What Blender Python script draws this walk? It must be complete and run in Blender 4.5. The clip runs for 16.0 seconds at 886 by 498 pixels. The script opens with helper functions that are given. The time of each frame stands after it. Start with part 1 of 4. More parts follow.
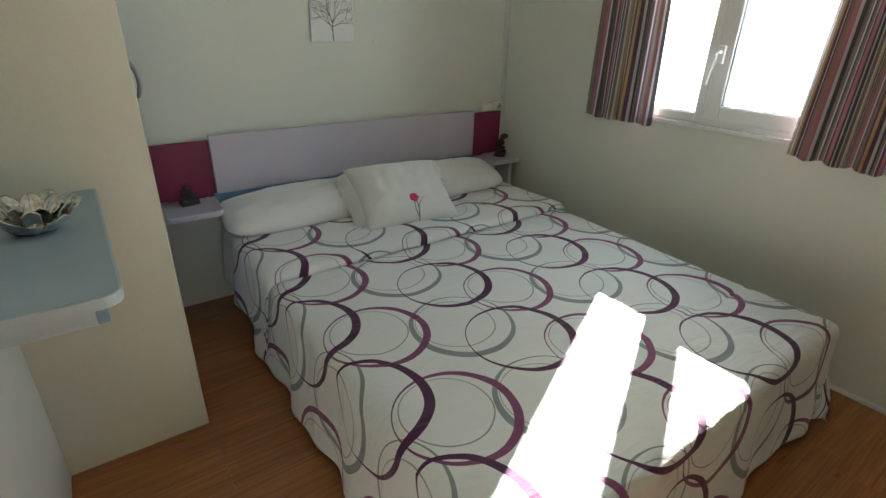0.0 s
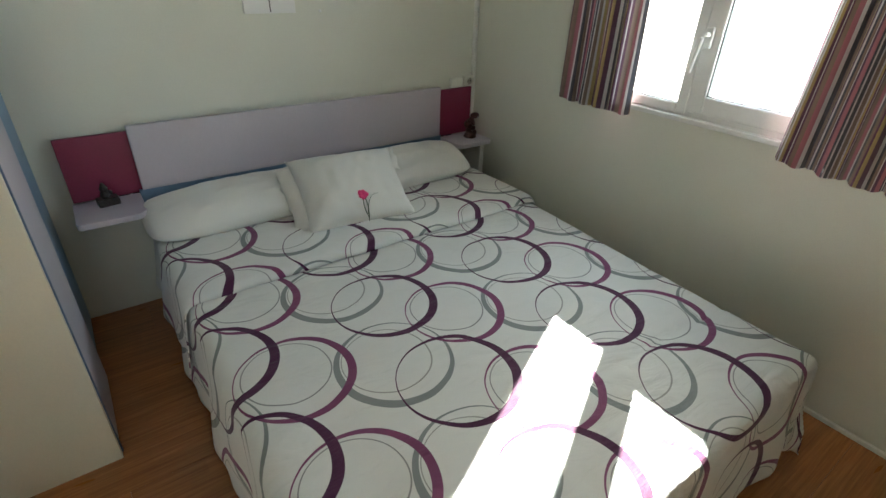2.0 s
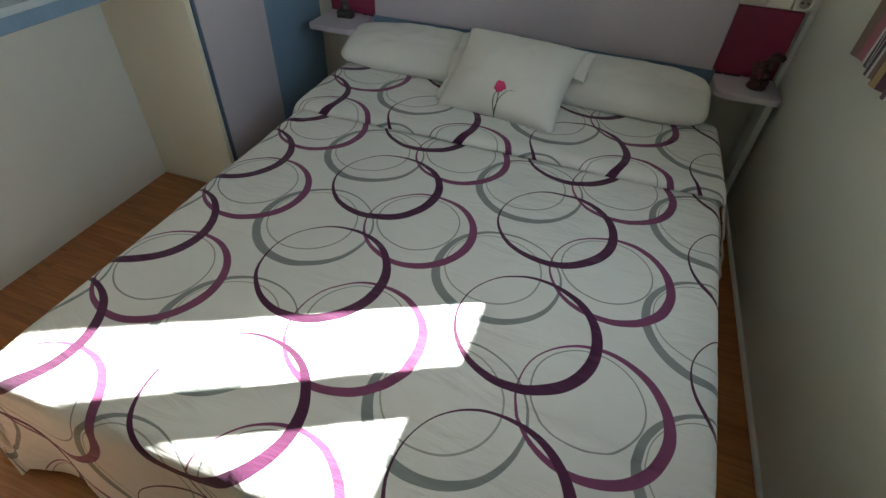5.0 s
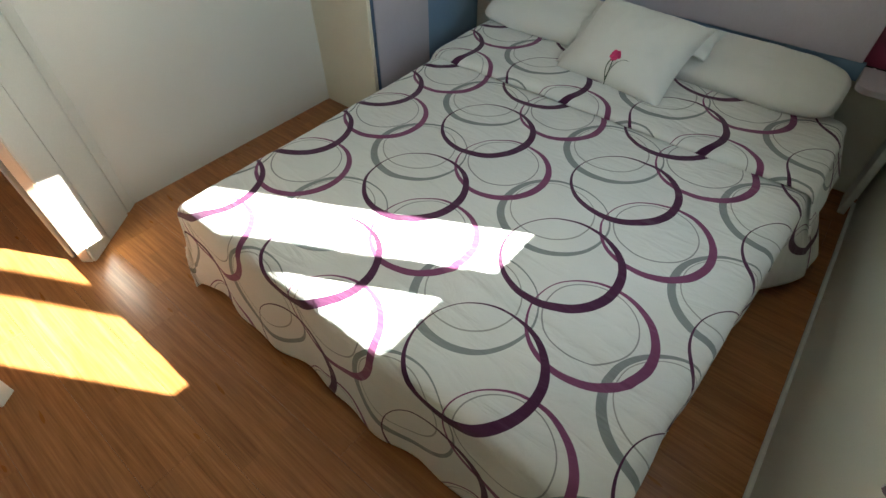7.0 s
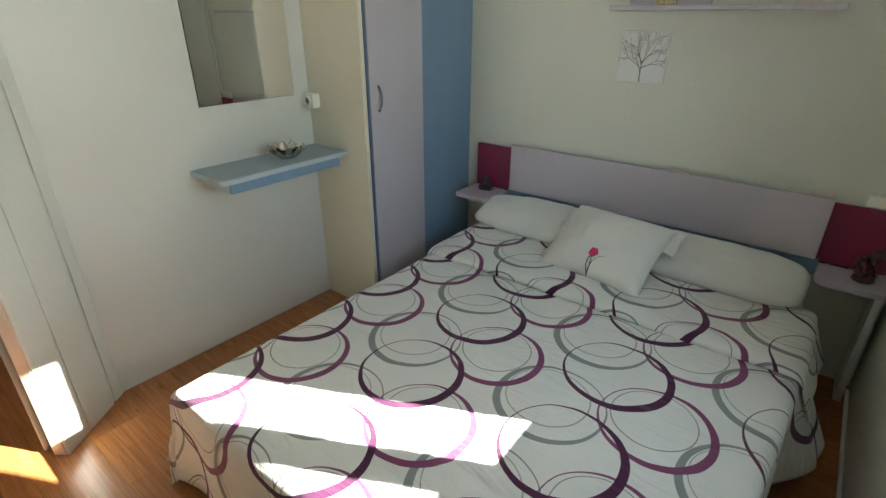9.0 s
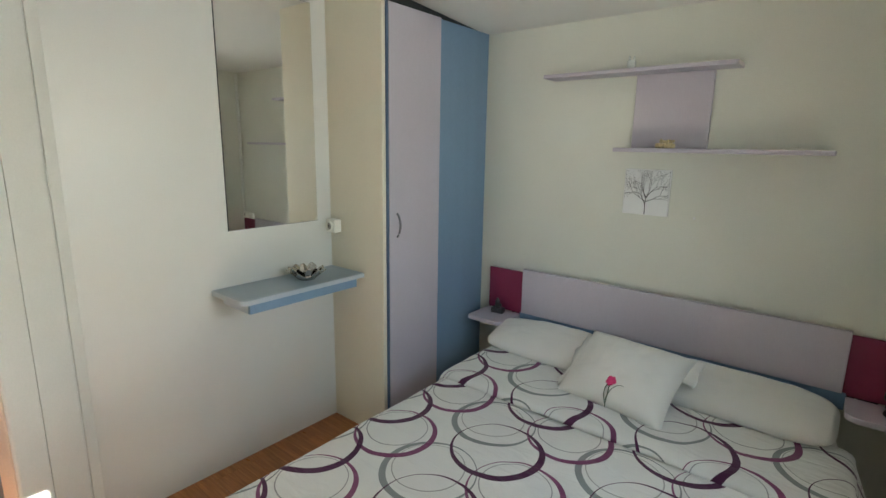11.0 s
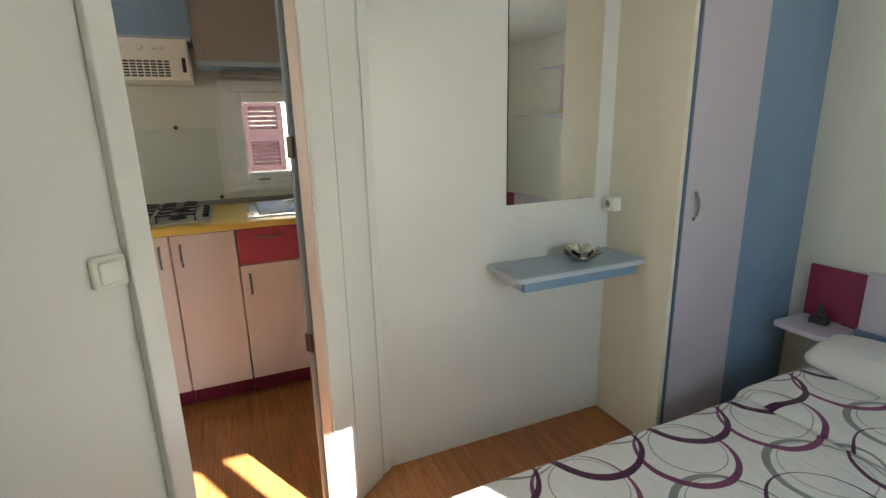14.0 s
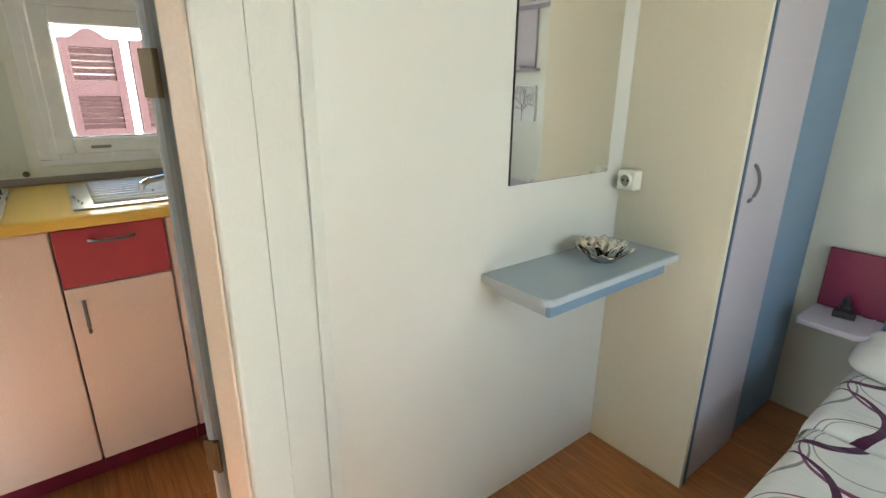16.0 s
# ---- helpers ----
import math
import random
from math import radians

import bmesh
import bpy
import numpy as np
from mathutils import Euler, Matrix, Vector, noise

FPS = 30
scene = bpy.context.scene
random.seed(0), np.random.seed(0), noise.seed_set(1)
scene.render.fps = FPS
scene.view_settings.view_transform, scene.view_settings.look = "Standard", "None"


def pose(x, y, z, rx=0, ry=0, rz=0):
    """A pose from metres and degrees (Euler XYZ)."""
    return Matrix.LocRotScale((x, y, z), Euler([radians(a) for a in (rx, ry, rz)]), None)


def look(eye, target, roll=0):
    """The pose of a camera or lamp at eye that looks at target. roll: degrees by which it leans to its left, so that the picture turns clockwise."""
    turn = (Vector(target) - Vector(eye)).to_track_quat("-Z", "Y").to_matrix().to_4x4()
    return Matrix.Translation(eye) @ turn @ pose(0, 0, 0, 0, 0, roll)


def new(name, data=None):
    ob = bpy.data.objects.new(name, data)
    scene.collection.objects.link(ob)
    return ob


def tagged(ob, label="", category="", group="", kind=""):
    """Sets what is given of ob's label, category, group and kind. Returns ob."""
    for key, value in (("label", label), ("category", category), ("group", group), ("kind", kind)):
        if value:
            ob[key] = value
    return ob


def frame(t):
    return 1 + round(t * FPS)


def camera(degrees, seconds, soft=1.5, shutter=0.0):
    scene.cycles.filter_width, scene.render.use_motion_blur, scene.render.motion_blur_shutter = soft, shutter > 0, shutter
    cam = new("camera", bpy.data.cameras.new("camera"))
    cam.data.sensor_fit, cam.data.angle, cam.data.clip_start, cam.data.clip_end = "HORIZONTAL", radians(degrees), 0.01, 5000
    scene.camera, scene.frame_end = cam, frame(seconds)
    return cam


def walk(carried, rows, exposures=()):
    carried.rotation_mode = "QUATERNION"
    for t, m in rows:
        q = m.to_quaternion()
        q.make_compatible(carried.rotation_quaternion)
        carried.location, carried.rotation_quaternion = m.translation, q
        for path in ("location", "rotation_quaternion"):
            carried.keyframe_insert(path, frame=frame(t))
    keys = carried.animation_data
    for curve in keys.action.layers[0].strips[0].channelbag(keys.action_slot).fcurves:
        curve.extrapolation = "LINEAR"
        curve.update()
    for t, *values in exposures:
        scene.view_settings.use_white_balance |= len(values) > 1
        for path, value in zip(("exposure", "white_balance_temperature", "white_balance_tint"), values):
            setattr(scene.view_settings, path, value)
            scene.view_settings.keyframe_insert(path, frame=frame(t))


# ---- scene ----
cam = camera(83.5, 16.0)
PATH = [
    (0, (0.252, 1.278, 1.25), (1.331, 2.746, 0.425), 1.5),
    (0.5, (0.254, 1.277, 1.318), (1.562, 2.553, 0.504), 2.6),
    (1, (0.276, 1.283, 1.336), (1.529, 2.561, 0.445), 2.4),
    (1.5, (0.414, 1.337, 1.354), (1.534, 2.701, 0.412), 1.7),
    (2, (0.56, 1.393, 1.354), (1.601, 2.784, 0.362), 2.0),
    (2.5, (0.736, 1.444, 1.356), (1.719, 2.795, 0.257), 2.2),
    (3, (0.947, 1.446, 1.351), (1.805, 2.823, 0.182), 2.5),
    (3.5, (1.147, 1.354, 1.357), (1.61, 2.844, 0.106), 4.6),
    (4, (1.338, 1.366, 1.306), (1.639, 2.884, 0.039), 6.6),
    (4.5, (1.521, 1.415, 1.321), (1.551, 2.909, -0.009), 5.5),
    (5, (1.742, 1.398, 1.299), (1.306, 2.806, -0.052), 3.2),
    (7.3, (2.048, 1.229, 1.41), (1.154, 2.280, -0.038), -1.2),
    (7.5, (2.051, 1.217, 1.409), (1.127, 2.314, 0.015), -1.0),
    (8, (2.058, 1.214, 1.415), (1.047, 2.419, 0.179), -0.8),
    (8.5, (2.065, 1.210, 1.427), (0.983, 2.539, 0.394), -0.2),
    (9, (2.07, 1.206, 1.433), (0.948, 2.628, 0.585), 0.1),
    (9.5, (2.085, 1.210, 1.45), (0.936, 2.692, 0.755), 0.0),
    (11.8, (2.029, 1.156, 1.473), (0.683, 2.606, 1.183), -1.3),
    (12, (2.026, 1.158, 1.474), (0.603, 2.530, 1.169), -1.1),
    (12.5, (2.012, 1.140, 1.477), (0.445, 2.324, 1.101), -0.8),
    (13, (2.013, 1.127, 1.469), (0.284, 2.041, 1.05), -1.1),
    (13.5, (1.973, 1.133, 1.446), (0.193, 1.928, 0.998), -1.2),
    (14, (1.795, 1.152, 1.449), (0.017, 1.918, 0.947), -1.3),
    (14.5, (1.557, 1.115, 1.412), (-0.161, 2.011, 0.917), -1.3),
    (15, (1.377, 1.139, 1.369), (-0.279, 2.109, 0.807), -0.3),
    (15.5, (1.145, 1.184, 1.352), (-0.419, 2.270, 0.739), -0.0),
    (16, (0.991, 1.220, 1.36), (-0.512, 2.386, 0.741), 0.5),
]
EXPOSURES = [(0.0, 3.5, 6500, 4), (1.0, 3.68, 6500, 4), (1.5, 3.65, 6500, 4), (3.0, 3.4, 6500, 4), (4.5, 3.05, 6500, 4), (5.0, 3.2, 6500, 4), (7.5, 3.66, 6500, 2), (8.0, 3.58, 6500, 2), (9.5, 3.52, 6500, 4),
             (12.0, 3.88, 6500, 8), (12.5, 3.72, 6500, 8), (13.5, 3.55, 6500, 8), (14.5, 3.7, 6500, 8), (15.5, 3.75, 6500, 7), (16.0, 4.25, 6500, 5)]
walk(cam, [(t, look(eye, target, roll)) for t, eye, target, roll in PATH], EXPOSURES)

# ---- light: low sun through the bedroom window, bright sky ----
world = bpy.data.worlds.new("sky")
scene.world = world
world.use_nodes = True
wn = world.node_tree
sky = wn.nodes.new("ShaderNodeTexSky")
sky.sky_type, sky.sun_disc = "NISHITA", False
sky.sun_elevation, sky.sun_rotation = radians(30.5), radians(62.5)
wn.links.new(sky.outputs[0], wn.nodes["Background"].inputs[0])
wn.nodes["Background"].inputs[1].default_value = 0.05

sun = new("sun", bpy.data.lights.new("sun", "SUN"))
sun.data.energy, sun.data.angle, sun.data.color = 5.0, radians(0.5), (1.0, 0.97, 0.93)
sun.matrix_world = look((6, 3.4, 4), (6 - 0.757, 3.4 - 0.390, 4 - 0.502))


def window_light(name, eye, target, sx, sy, watts, colour):
    lamp = new(name, bpy.data.lights.new(name, "AREA"))
    lamp.data.shape, lamp.data.size, lamp.data.size_y = "RECTANGLE", sx, sy
    lamp.data.energy, lamp.data.color = watts, colour
    lamp.matrix_world = look(eye, target)


window_light("sky_light_bedroom", (2.62, 2.32, 1.34), (1.0, 2.32, 1.2), 1.0, 0.9, 1.3, (0.78, 0.92, 1.0))
# added fill lamp for the kitchen, behind an invented opening out of view
window_light("fill_light_lounge", (-0.3, -2.2, 1.4), (-0.3, 0, 1.2), 1.0, 0.9, 1.0, (0.97, 0.98, 1.0))


# ---- materials ----
def mat(name, base, rough=0.5, var=0.08, scale=6.0, fine=120.0, bump=0.05, metal=0.0, spec=0.5, stretch=(1, 1, 1), sheen=0.0):
    m = bpy.data.materials.new(name)
    m.use_nodes = True
    nt = m.node_tree
    p = nt.nodes["Principled BSDF"]
    tc = nt.nodes.new("ShaderNodeTexCoord")
    mp = nt.nodes.new("ShaderNodeMapping")
    mp.inputs["Scale"].default_value = stretch
    nt.links.new(tc.outputs["Object"], mp.inputs[0])
    n1, n2 = nt.nodes.new("ShaderNodeTexNoise"), nt.nodes.new("ShaderNodeTexNoise")
    n1.inputs["Scale"].default_value, n2.inputs["Scale"].default_value = scale, fine
    n1.inputs["Detail"].default_value, n2.inputs["Detail"].default_value = 3, 2
    for n in (n1, n2):
        nt.links.new(mp.outputs[0], n.inputs["Vector"])
    add = nt.nodes.new("ShaderNodeMath")
    add.operation = "ADD"
    nt.links.new(n1.outputs[0], add.inputs[0])
    nt.links.new(n2.outputs[0], add.inputs[1])
    rng = nt.nodes.new("ShaderNodeMapRange")
    rng.inputs[1].default_value, rng.inputs[2].default_value = 0.7, 1.3
    rng.inputs[3].default_value, rng.inputs[4].default_value = 1 - var, 1 + var
    nt.links.new(add.outputs[0], rng.inputs[0])
    mul = nt.nodes.new("ShaderNodeVectorMath")
    mul.operation = "SCALE"
    mul.inputs[0].default_value = base
    nt.links.new(rng.outputs[0], mul.inputs["Scale"])
    nt.links.new(mul.outputs[0], p.inputs["Base Color"])
    rr = nt.nodes.new("ShaderNodeMapRange")
    rr.inputs[3].default_value, rr.inputs[4].default_value = max(rough - 0.08, 0.02), min(rough + 0.08, 1)
    nt.links.new(n1.outputs[0], rr.inputs[0])
    nt.links.new(rr.outputs[0], p.inputs["Roughness"])
    p.inputs["Metallic"].default_value = metal
    p.inputs["Specular IOR Level"].default_value = spec
    if sheen:
        p.inputs["Sheen Weight"].default_value = sheen
    if bump:
        b = nt.nodes.new("ShaderNodeBump")
        b.inputs["Strength"].default_value, b.inputs["Distance"].default_value = bump, 0.002
        nt.links.new(n2.outputs[0], b.inputs["Height"])
        nt.links.new(b.outputs[0], p.inputs["Normal"])
    return m


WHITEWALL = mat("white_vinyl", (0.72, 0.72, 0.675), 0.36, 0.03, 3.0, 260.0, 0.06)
WALL = mat("wall_vinyl", (0.705, 0.705, 0.615), 0.38, 0.03, 3.0, 260.0, 0.06)
CREAM = mat("cream_panel", (0.72, 0.68, 0.55), 0.42, 0.03, 3.0, 220.0, 0.06)
CEIL = mat("ceiling_white", (0.76, 0.75, 0.70), 0.5, 0.02, 3.0, 200.0, 0.05)
TRIM = mat("white_trim", (0.76, 0.76, 0.71), 0.32, 0.03, 5.0, 150.0, 0.03)
# peach tone stands in for warm light bounced off the kitchen floor
JAMB = mat("jamb_warm_bounce", (0.78, 0.65, 0.53), 0.42, 0.05, 6.0, 160.0, 0.04)
PVC = mat("white_pvc", (0.80, 0.80, 0.78), 0.25, 0.02, 8.0, 100.0, 0.0)
PLASTIC = mat("ivory_plastic", (0.80, 0.79, 0.70), 0.3, 0.02, 20.0, 200.0, 0.0)
# darkened copy of the ivory plastic, shade painted in for the socket wells
SHADEPLASTIC = mat("shaded_ivory_plastic", (0.36, 0.34, 0.29), 0.45, 0.03, 20.0, 200.0, 0.0)
LILAC = mat("lilac_laminate", (0.53, 0.485, 0.535), 0.42, 0.03, 6.0, 240.0, 0.03, stretch=(1, 1, 0.3))
BLUE = mat("blue_laminate", (0.20, 0.31, 0.44), 0.42, 0.06, 8.0, 240.0, 0.05, stretch=(1, 1, 0.15))
EDGEBLUE = mat("pale_blue_edge", (0.48, 0.54, 0.58), 0.4, 0.04)
NAVY = mat("navy_edge_strip", (0.085, 0.13, 0.21), 0.4, 0.06, 8.0, 240.0, 0.04)
GREYBLUE = mat("grey_blue_top", (0.33, 0.41, 0.47), 0.33, 0.05, 10.0, 300.0, 0.04)
WINE = mat("wine_laminate", (0.225, 0.022, 0.065), 0.4, 0.08, 10.0, 240.0, 0.04)
PINKISH = mat("pale_pink_laminate", (0.74, 0.63, 0.595), 0.38, 0.04, 6.0, 220.0, 0.05, stretch=(1, 1, 0.2))
RED = mat("cherry_laminate", (0.42, 0.05, 0.08), 0.35, 0.06, 8.0, 220.0, 0.04)
YELLOW = mat("yellow_worktop", (0.72, 0.50, 0.10), 0.35, 0.06, 12.0, 320.0, 0.04)
STEEL = mat("brushed_steel", (0.62, 0.62, 0.60), 0.30, 0.03, 4.0, 40.0, 0.0, metal=1.0, stretch=(1, 8, 1))
CHROME = mat("chrome", (0.75, 0.75, 0.75), 0.12, 0.03, 30.0, 200.0, 0.0, metal=1.0)
PEWTER = mat("pewter_grey", (0.22, 0.22, 0.23), 0.35, 0.08, 40.0, 300.0, 0.04, metal=0.7)
BRASS = mat("tarnished_brass", (0.13, 0.105, 0.07), 0.55, 0.15, 40.0, 300.0, 0.1, metal=0.9)
BLACK = mat("black_enamel", (0.015, 0.015, 0.016), 0.35, 0.1, 30.0, 200.0, 0.03)
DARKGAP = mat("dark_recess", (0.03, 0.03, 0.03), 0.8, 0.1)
TAUPE = mat("taupe_cabinet", (0.30, 0.27, 0.24), 0.4, 0.05, 6.0, 200.0, 0.04)
LINEN = mat("white_linen", (0.76, 0.75, 0.70), 0.85, 0.03, 5.0, 500.0, 0.25, sheen=0.2)
MATT = mat("mattress_white", (0.74, 0.73, 0.70), 0.9, 0.04, 6.0, 300.0, 0.2)
CANVAS = mat("canvas_white", (0.80, 0.80, 0.78), 0.8, 0.03, 10.0, 600.0, 0.2)
INK = mat("ink_black", (0.04, 0.035, 0.03), 0.7, 0.2, 60.0, 300.0, 0.0)
ROSE = mat("rose_petal", (0.78, 0.05, 0.20), 0.6, 0.15, 80.0, 400.0, 0.2)
STEM = mat("stem_green", (0.08, 0.12, 0.07), 0.7, 0.15, 80.0, 400.0, 0.1)
BROWN = mat("brown_wood_carving", (0.07, 0.025, 0.018), 0.4, 0.5, 60.0, 200.0, 0.3)
DARKFIG = mat("dark_wax", (0.035, 0.03, 0.028), 0.45, 0.4, 60.0, 200.0, 0.3)
CERAMIC = mat("glazed_ceramic", (0.66, 0.70, 0.66), 0.25, 0.2, 60.0, 200.0, 0.1)
CERAMICY = mat("yellow_ceramic", (0.55, 0.46, 0.25), 0.3, 0.4, 70.0, 200.0, 0.1)
GREYMARK = mat("grey_mark", (0.25, 0.25, 0.25), 0.6, 0.05)
GROUND = mat("pale_gravel", (0.45, 0.42, 0.37), 0.9, 0.15, 2.0, 60.0, 0.4)
STUCCO = mat("cream_cladding", (0.70, 0.66, 0.58), 0.8, 0.06, 3.0, 80.0, 0.3)
SHUTTER = mat("oxblood_shutter", (0.023, 0.011, 0.0125), 0.7, 0.12, 10.0, 120.0, 0.1, spec=0.08)


def floor_material():
    """Three-strip oak laminate: short strips of differing tone with long streaky grain, its pattern shifted from board to board."""
    m = mat("oak_laminate_floor", (0.30, 0.135, 0.05), 0.30, 0.12, 5.0, 160.0, 0.05, stretch=(0.6, 3, 1))
    nt = m.node_tree
    p = nt.nodes["Principled BSDF"]
    tc, info = nt.nodes.new("ShaderNodeTexCoord"), nt.nodes.new("ShaderNodeObjectInfo")
    far = nt.nodes.new("ShaderNodeVectorMath")
    far.operation = "SCALE"
    far.inputs[0].default_value = (37.0, 0.0, 11.0)
    nt.links.new(info.outputs["Random"], far.inputs["Scale"])
    at = nt.nodes.new("ShaderNodeVectorMath")
    nt.links.new(tc.outputs["Object"], at.inputs[0])
    nt.links.new(far.outputs[0], at.inputs[1])

    def streaks(sx, sy, detail, distortion):
        mp = nt.nodes.new("ShaderNodeMapping")
        mp.inputs["Scale"].default_value = (sx, sy, 1)
        nt.links.new(at.outputs[0], mp.inputs[0])
        n = nt.nodes.new("ShaderNodeTexNoise")
        n.inputs["Scale"].default_value, n.inputs["Detail"].default_value, n.inputs["Distortion"].default_value = 1.0, detail, distortion
        nt.links.new(mp.outputs[0], n.inputs["Vector"])
        return n.outputs[0]

    both = nt.nodes.new("ShaderNodeMath")
    both.operation = "MULTIPLY_ADD"
    both.inputs[1].default_value = 0.45
    half = nt.nodes.new("ShaderNodeMath")
    half.operation = "MULTIPLY"
    half.inputs[1].default_value = 0.55
    nt.links.new(streaks(3.0, 70, 4, 0.5), half.inputs[0])
    nt.links.new(streaks(7.0, 190, 3, 0.3), both.inputs[0])
    nt.links.new(half.outputs[0], both.inputs[2])
    ramp = nt.nodes.new("ShaderNodeValToRGB")
    e = ramp.color_ramp.elements
    e[0].position, e[0].color = 0.32, (0.26, 0.095, 0.028, 1)
    e[1].position, e[1].color = 0.68, (0.50, 0.22, 0.076, 1)
    ramp.color_ramp.elements.new(0.5).color = (0.38, 0.154, 0.048, 1)
    nt.links.new(both.outputs[0], ramp.inputs[0])
    br = nt.nodes.new("ShaderNodeTexBrick")
    br.inputs["Color1"].default_value, br.inputs["Color2"].default_value = (0.80, 0.79, 0.78, 1), (1.12, 1.10, 1.06, 1)
    br.inputs["Mortar"].default_value = (0.72, 0.7, 0.68, 1)
    br.inputs["Scale"].default_value, br.inputs["Mortar Size"].default_value = 1.0, 0.0005
    br.inputs["Brick Width"].default_value, br.inputs["Row Height"].default_value = 0.34, 0.0643
    nt.links.new(at.outputs[0], br.inputs["Vector"])
    mix = nt.nodes.new("ShaderNodeMix")
    mix.data_type, mix.blend_type = "RGBA", "MULTIPLY"
    mix.inputs[0].default_value = 0.55
    nt.links.new(ramp.outputs[0], mix.inputs[6])
    nt.links.new(br.outputs[0], mix.inputs[7])
    nt.links.new(mix.outputs[2], p.inputs["Base Color"])
    return m


FLOOR = floor_material()


def glass_material(name, tint=(1, 1, 1), rough=0.0):
    m = bpy.data.materials.new(name)
    m.use_nodes = True
    p = m.node_tree.nodes["Principled BSDF"]
    p.inputs["Base Color"].default_value = (*tint, 1)
    p.inputs["Transmission Weight"].default_value, p.inputs["Roughness"].default_value, p.inputs["IOR"].default_value = 1.0, rough, 1.45
    return m


def pane_material():
    """A thin clear pane: straight through, with a faint gloss."""
    m = bpy.data.materials.new("window_glass")
    m.use_nodes = True
    nt = m.node_tree
    clear, gloss, mix = (nt.nodes.new(k) for k in ("ShaderNodeBsdfTransparent", "ShaderNodeBsdfGlossy", "ShaderNodeMixShader"))
    clear.inputs[0].default_value = (0.97, 0.985, 0.98, 1)
    gloss.inputs["Roughness"].default_value = 0.02
    mix.inputs[0].default_value = 0.045
    nt.links.new(clear.outputs[0], mix.inputs[1])
    nt.links.new(gloss.outputs[0], mix.inputs[2])
    nt.links.new(mix.outputs[0], nt.nodes["Material Output"].inputs[0])
    return m


GLASS = pane_material()
CRYSTAL = mat("silvered_glass", (0.60, 0.58, 0.53), 0.10, 0.25, 60.0, 120.0, 0.15, metal=1.0)
SPLASH = GLASS
MIRROR = bpy.data.materials.new("mirror_silver")
MIRROR.use_nodes = True
MIRROR.node_tree.nodes["Principled BSDF"].inputs["Base Color"].default_value = (0.88, 0.89, 0.87, 1)
MIRROR.node_tree.nodes["Principled BSDF"].inputs["Metallic"].default_value = 1.0
MIRROR.node_tree.nodes["Principled BSDF"].inputs["Roughness"].default_value = 0.015


def ring_cloth():
    """White cotton printed with a half-drop repeat of interlocking rings of uneven width, on the cloth's own metres."""
    m = mat("ring_print_cotton", (0.735, 0.735, 0.70), 0.8, 0.03, 5.0, 700.0, 0.2, sheen=0.15)
    nt = m.node_tree
    p = nt.nodes["Principled BSDF"]
    white = p.inputs["Base Color"].links[0].from_socket
    uv = nt.nodes.new("ShaderNodeUVMap")
    uv.uv_map = "cloth"
    sep = nt.nodes.new("ShaderNodeSeparateXYZ")
    # slight waver of the print
    nz = nt.nodes.new("ShaderNodeTexNoise")
    nz.inputs["Scale"].default_value, nz.inputs["Detail"].default_value = 9, 1
    nt.links.new(uv.outputs[0], nz.inputs["Vector"])
    off = nt.nodes.new("ShaderNodeVectorMath")
    off.operation = "MULTIPLY_ADD"
    off.inputs[1].default_value, off.inputs[2].default_value = (0.006, 0.006, 0), (-0.003, -0.003, 0)
    nt.links.new(nz.outputs["Color"], off.inputs[0])
    wob = nt.nodes.new("ShaderNodeVectorMath")
    nt.links.new(uv.outputs[0], wob.inputs[0])
    nt.links.new(off.outputs[0], wob.inputs[1])
    nt.links.new(wob.outputs[0], sep.inputs[0])

    def op(kind, a, b=None, c=None):
        n = nt.nodes.new("ShaderNodeMath")
        n.operation = kind
        for i, v in enumerate((a, b, c)):
            if v is None:
                continue
            if isinstance(v, (int, float)):
                n.inputs[i].default_value = v
            else:
                nt.links.new(v, n.inputs[i])
        return n.outputs[0]

    def wrapped(axis, centre, cell):
        return op("WRAP", op("SUBTRACT", sep.outputs[axis], centre), cell / 2, -cell / 2)

    def ring(cx, cy, outer, inner, ox, oy):
        x, y = wrapped(0, cx, 0.527), wrapped(1, cy, 0.396)
        d1 = op("SQRT", op("ADD", op("MULTIPLY", x, x), op("MULTIPLY", y, y)))
        x2, y2 = op("SUBTRACT", x, ox), op("SUBTRACT", y, oy)
        d2 = op("SQRT", op("ADD", op("MULTIPLY", x2, x2), op("MULTIPLY", y2, y2)))
        a = op("SMOOTH_MIN", op("MULTIPLY", op("SUBTRACT", outer, d1), 1200), 1.0, 0.0)
        b = op("MINIMUM", op("MULTIPLY", op("SUBTRACT", d2, inner), 1200), 1.0)
        return op("MAXIMUM", op("MINIMUM", a, b), 0.0)

    now = white
    for ringdef, colour in (
        ((1.069, 2.316, 0.127, 0.1225, -0.0007, 0.0007), (0.36, 0.36, 0.33)),
        ((1.349, 2.417, 0.119, 0.1145, 0.0, 0.0007), (0.30, 0.30, 0.29)),
        ((1.083, 2.298, 0.167, 0.1525, 0.0065, 0.0075), (0.24, 0.265, 0.255)),
        ((1.364, 2.393, 0.160, 0.1455, -0.0095, 0.004), (0.20, 0.045, 0.125)),
        ((1.196, 2.546, 0.171, 0.1550, -0.0105, 0.0065), (0.070, 0.006, 0.047)),
    ):
        mask = ring(*ringdef)
        mix = nt.nodes.new("ShaderNodeMix")
        mix.data_type = "RGBA"
        nt.links.new(mask, mix.inputs[0])
        nt.links.new(now, mix.inputs[6])
        mix.inputs[7].default_value = (*colour, 1)
        now = mix.outputs[2]
    nt.links.new(now, p.inputs["Base Color"])
    # soft creases of the quilted cotton
    crease = nt.nodes.new("ShaderNodeMapping")
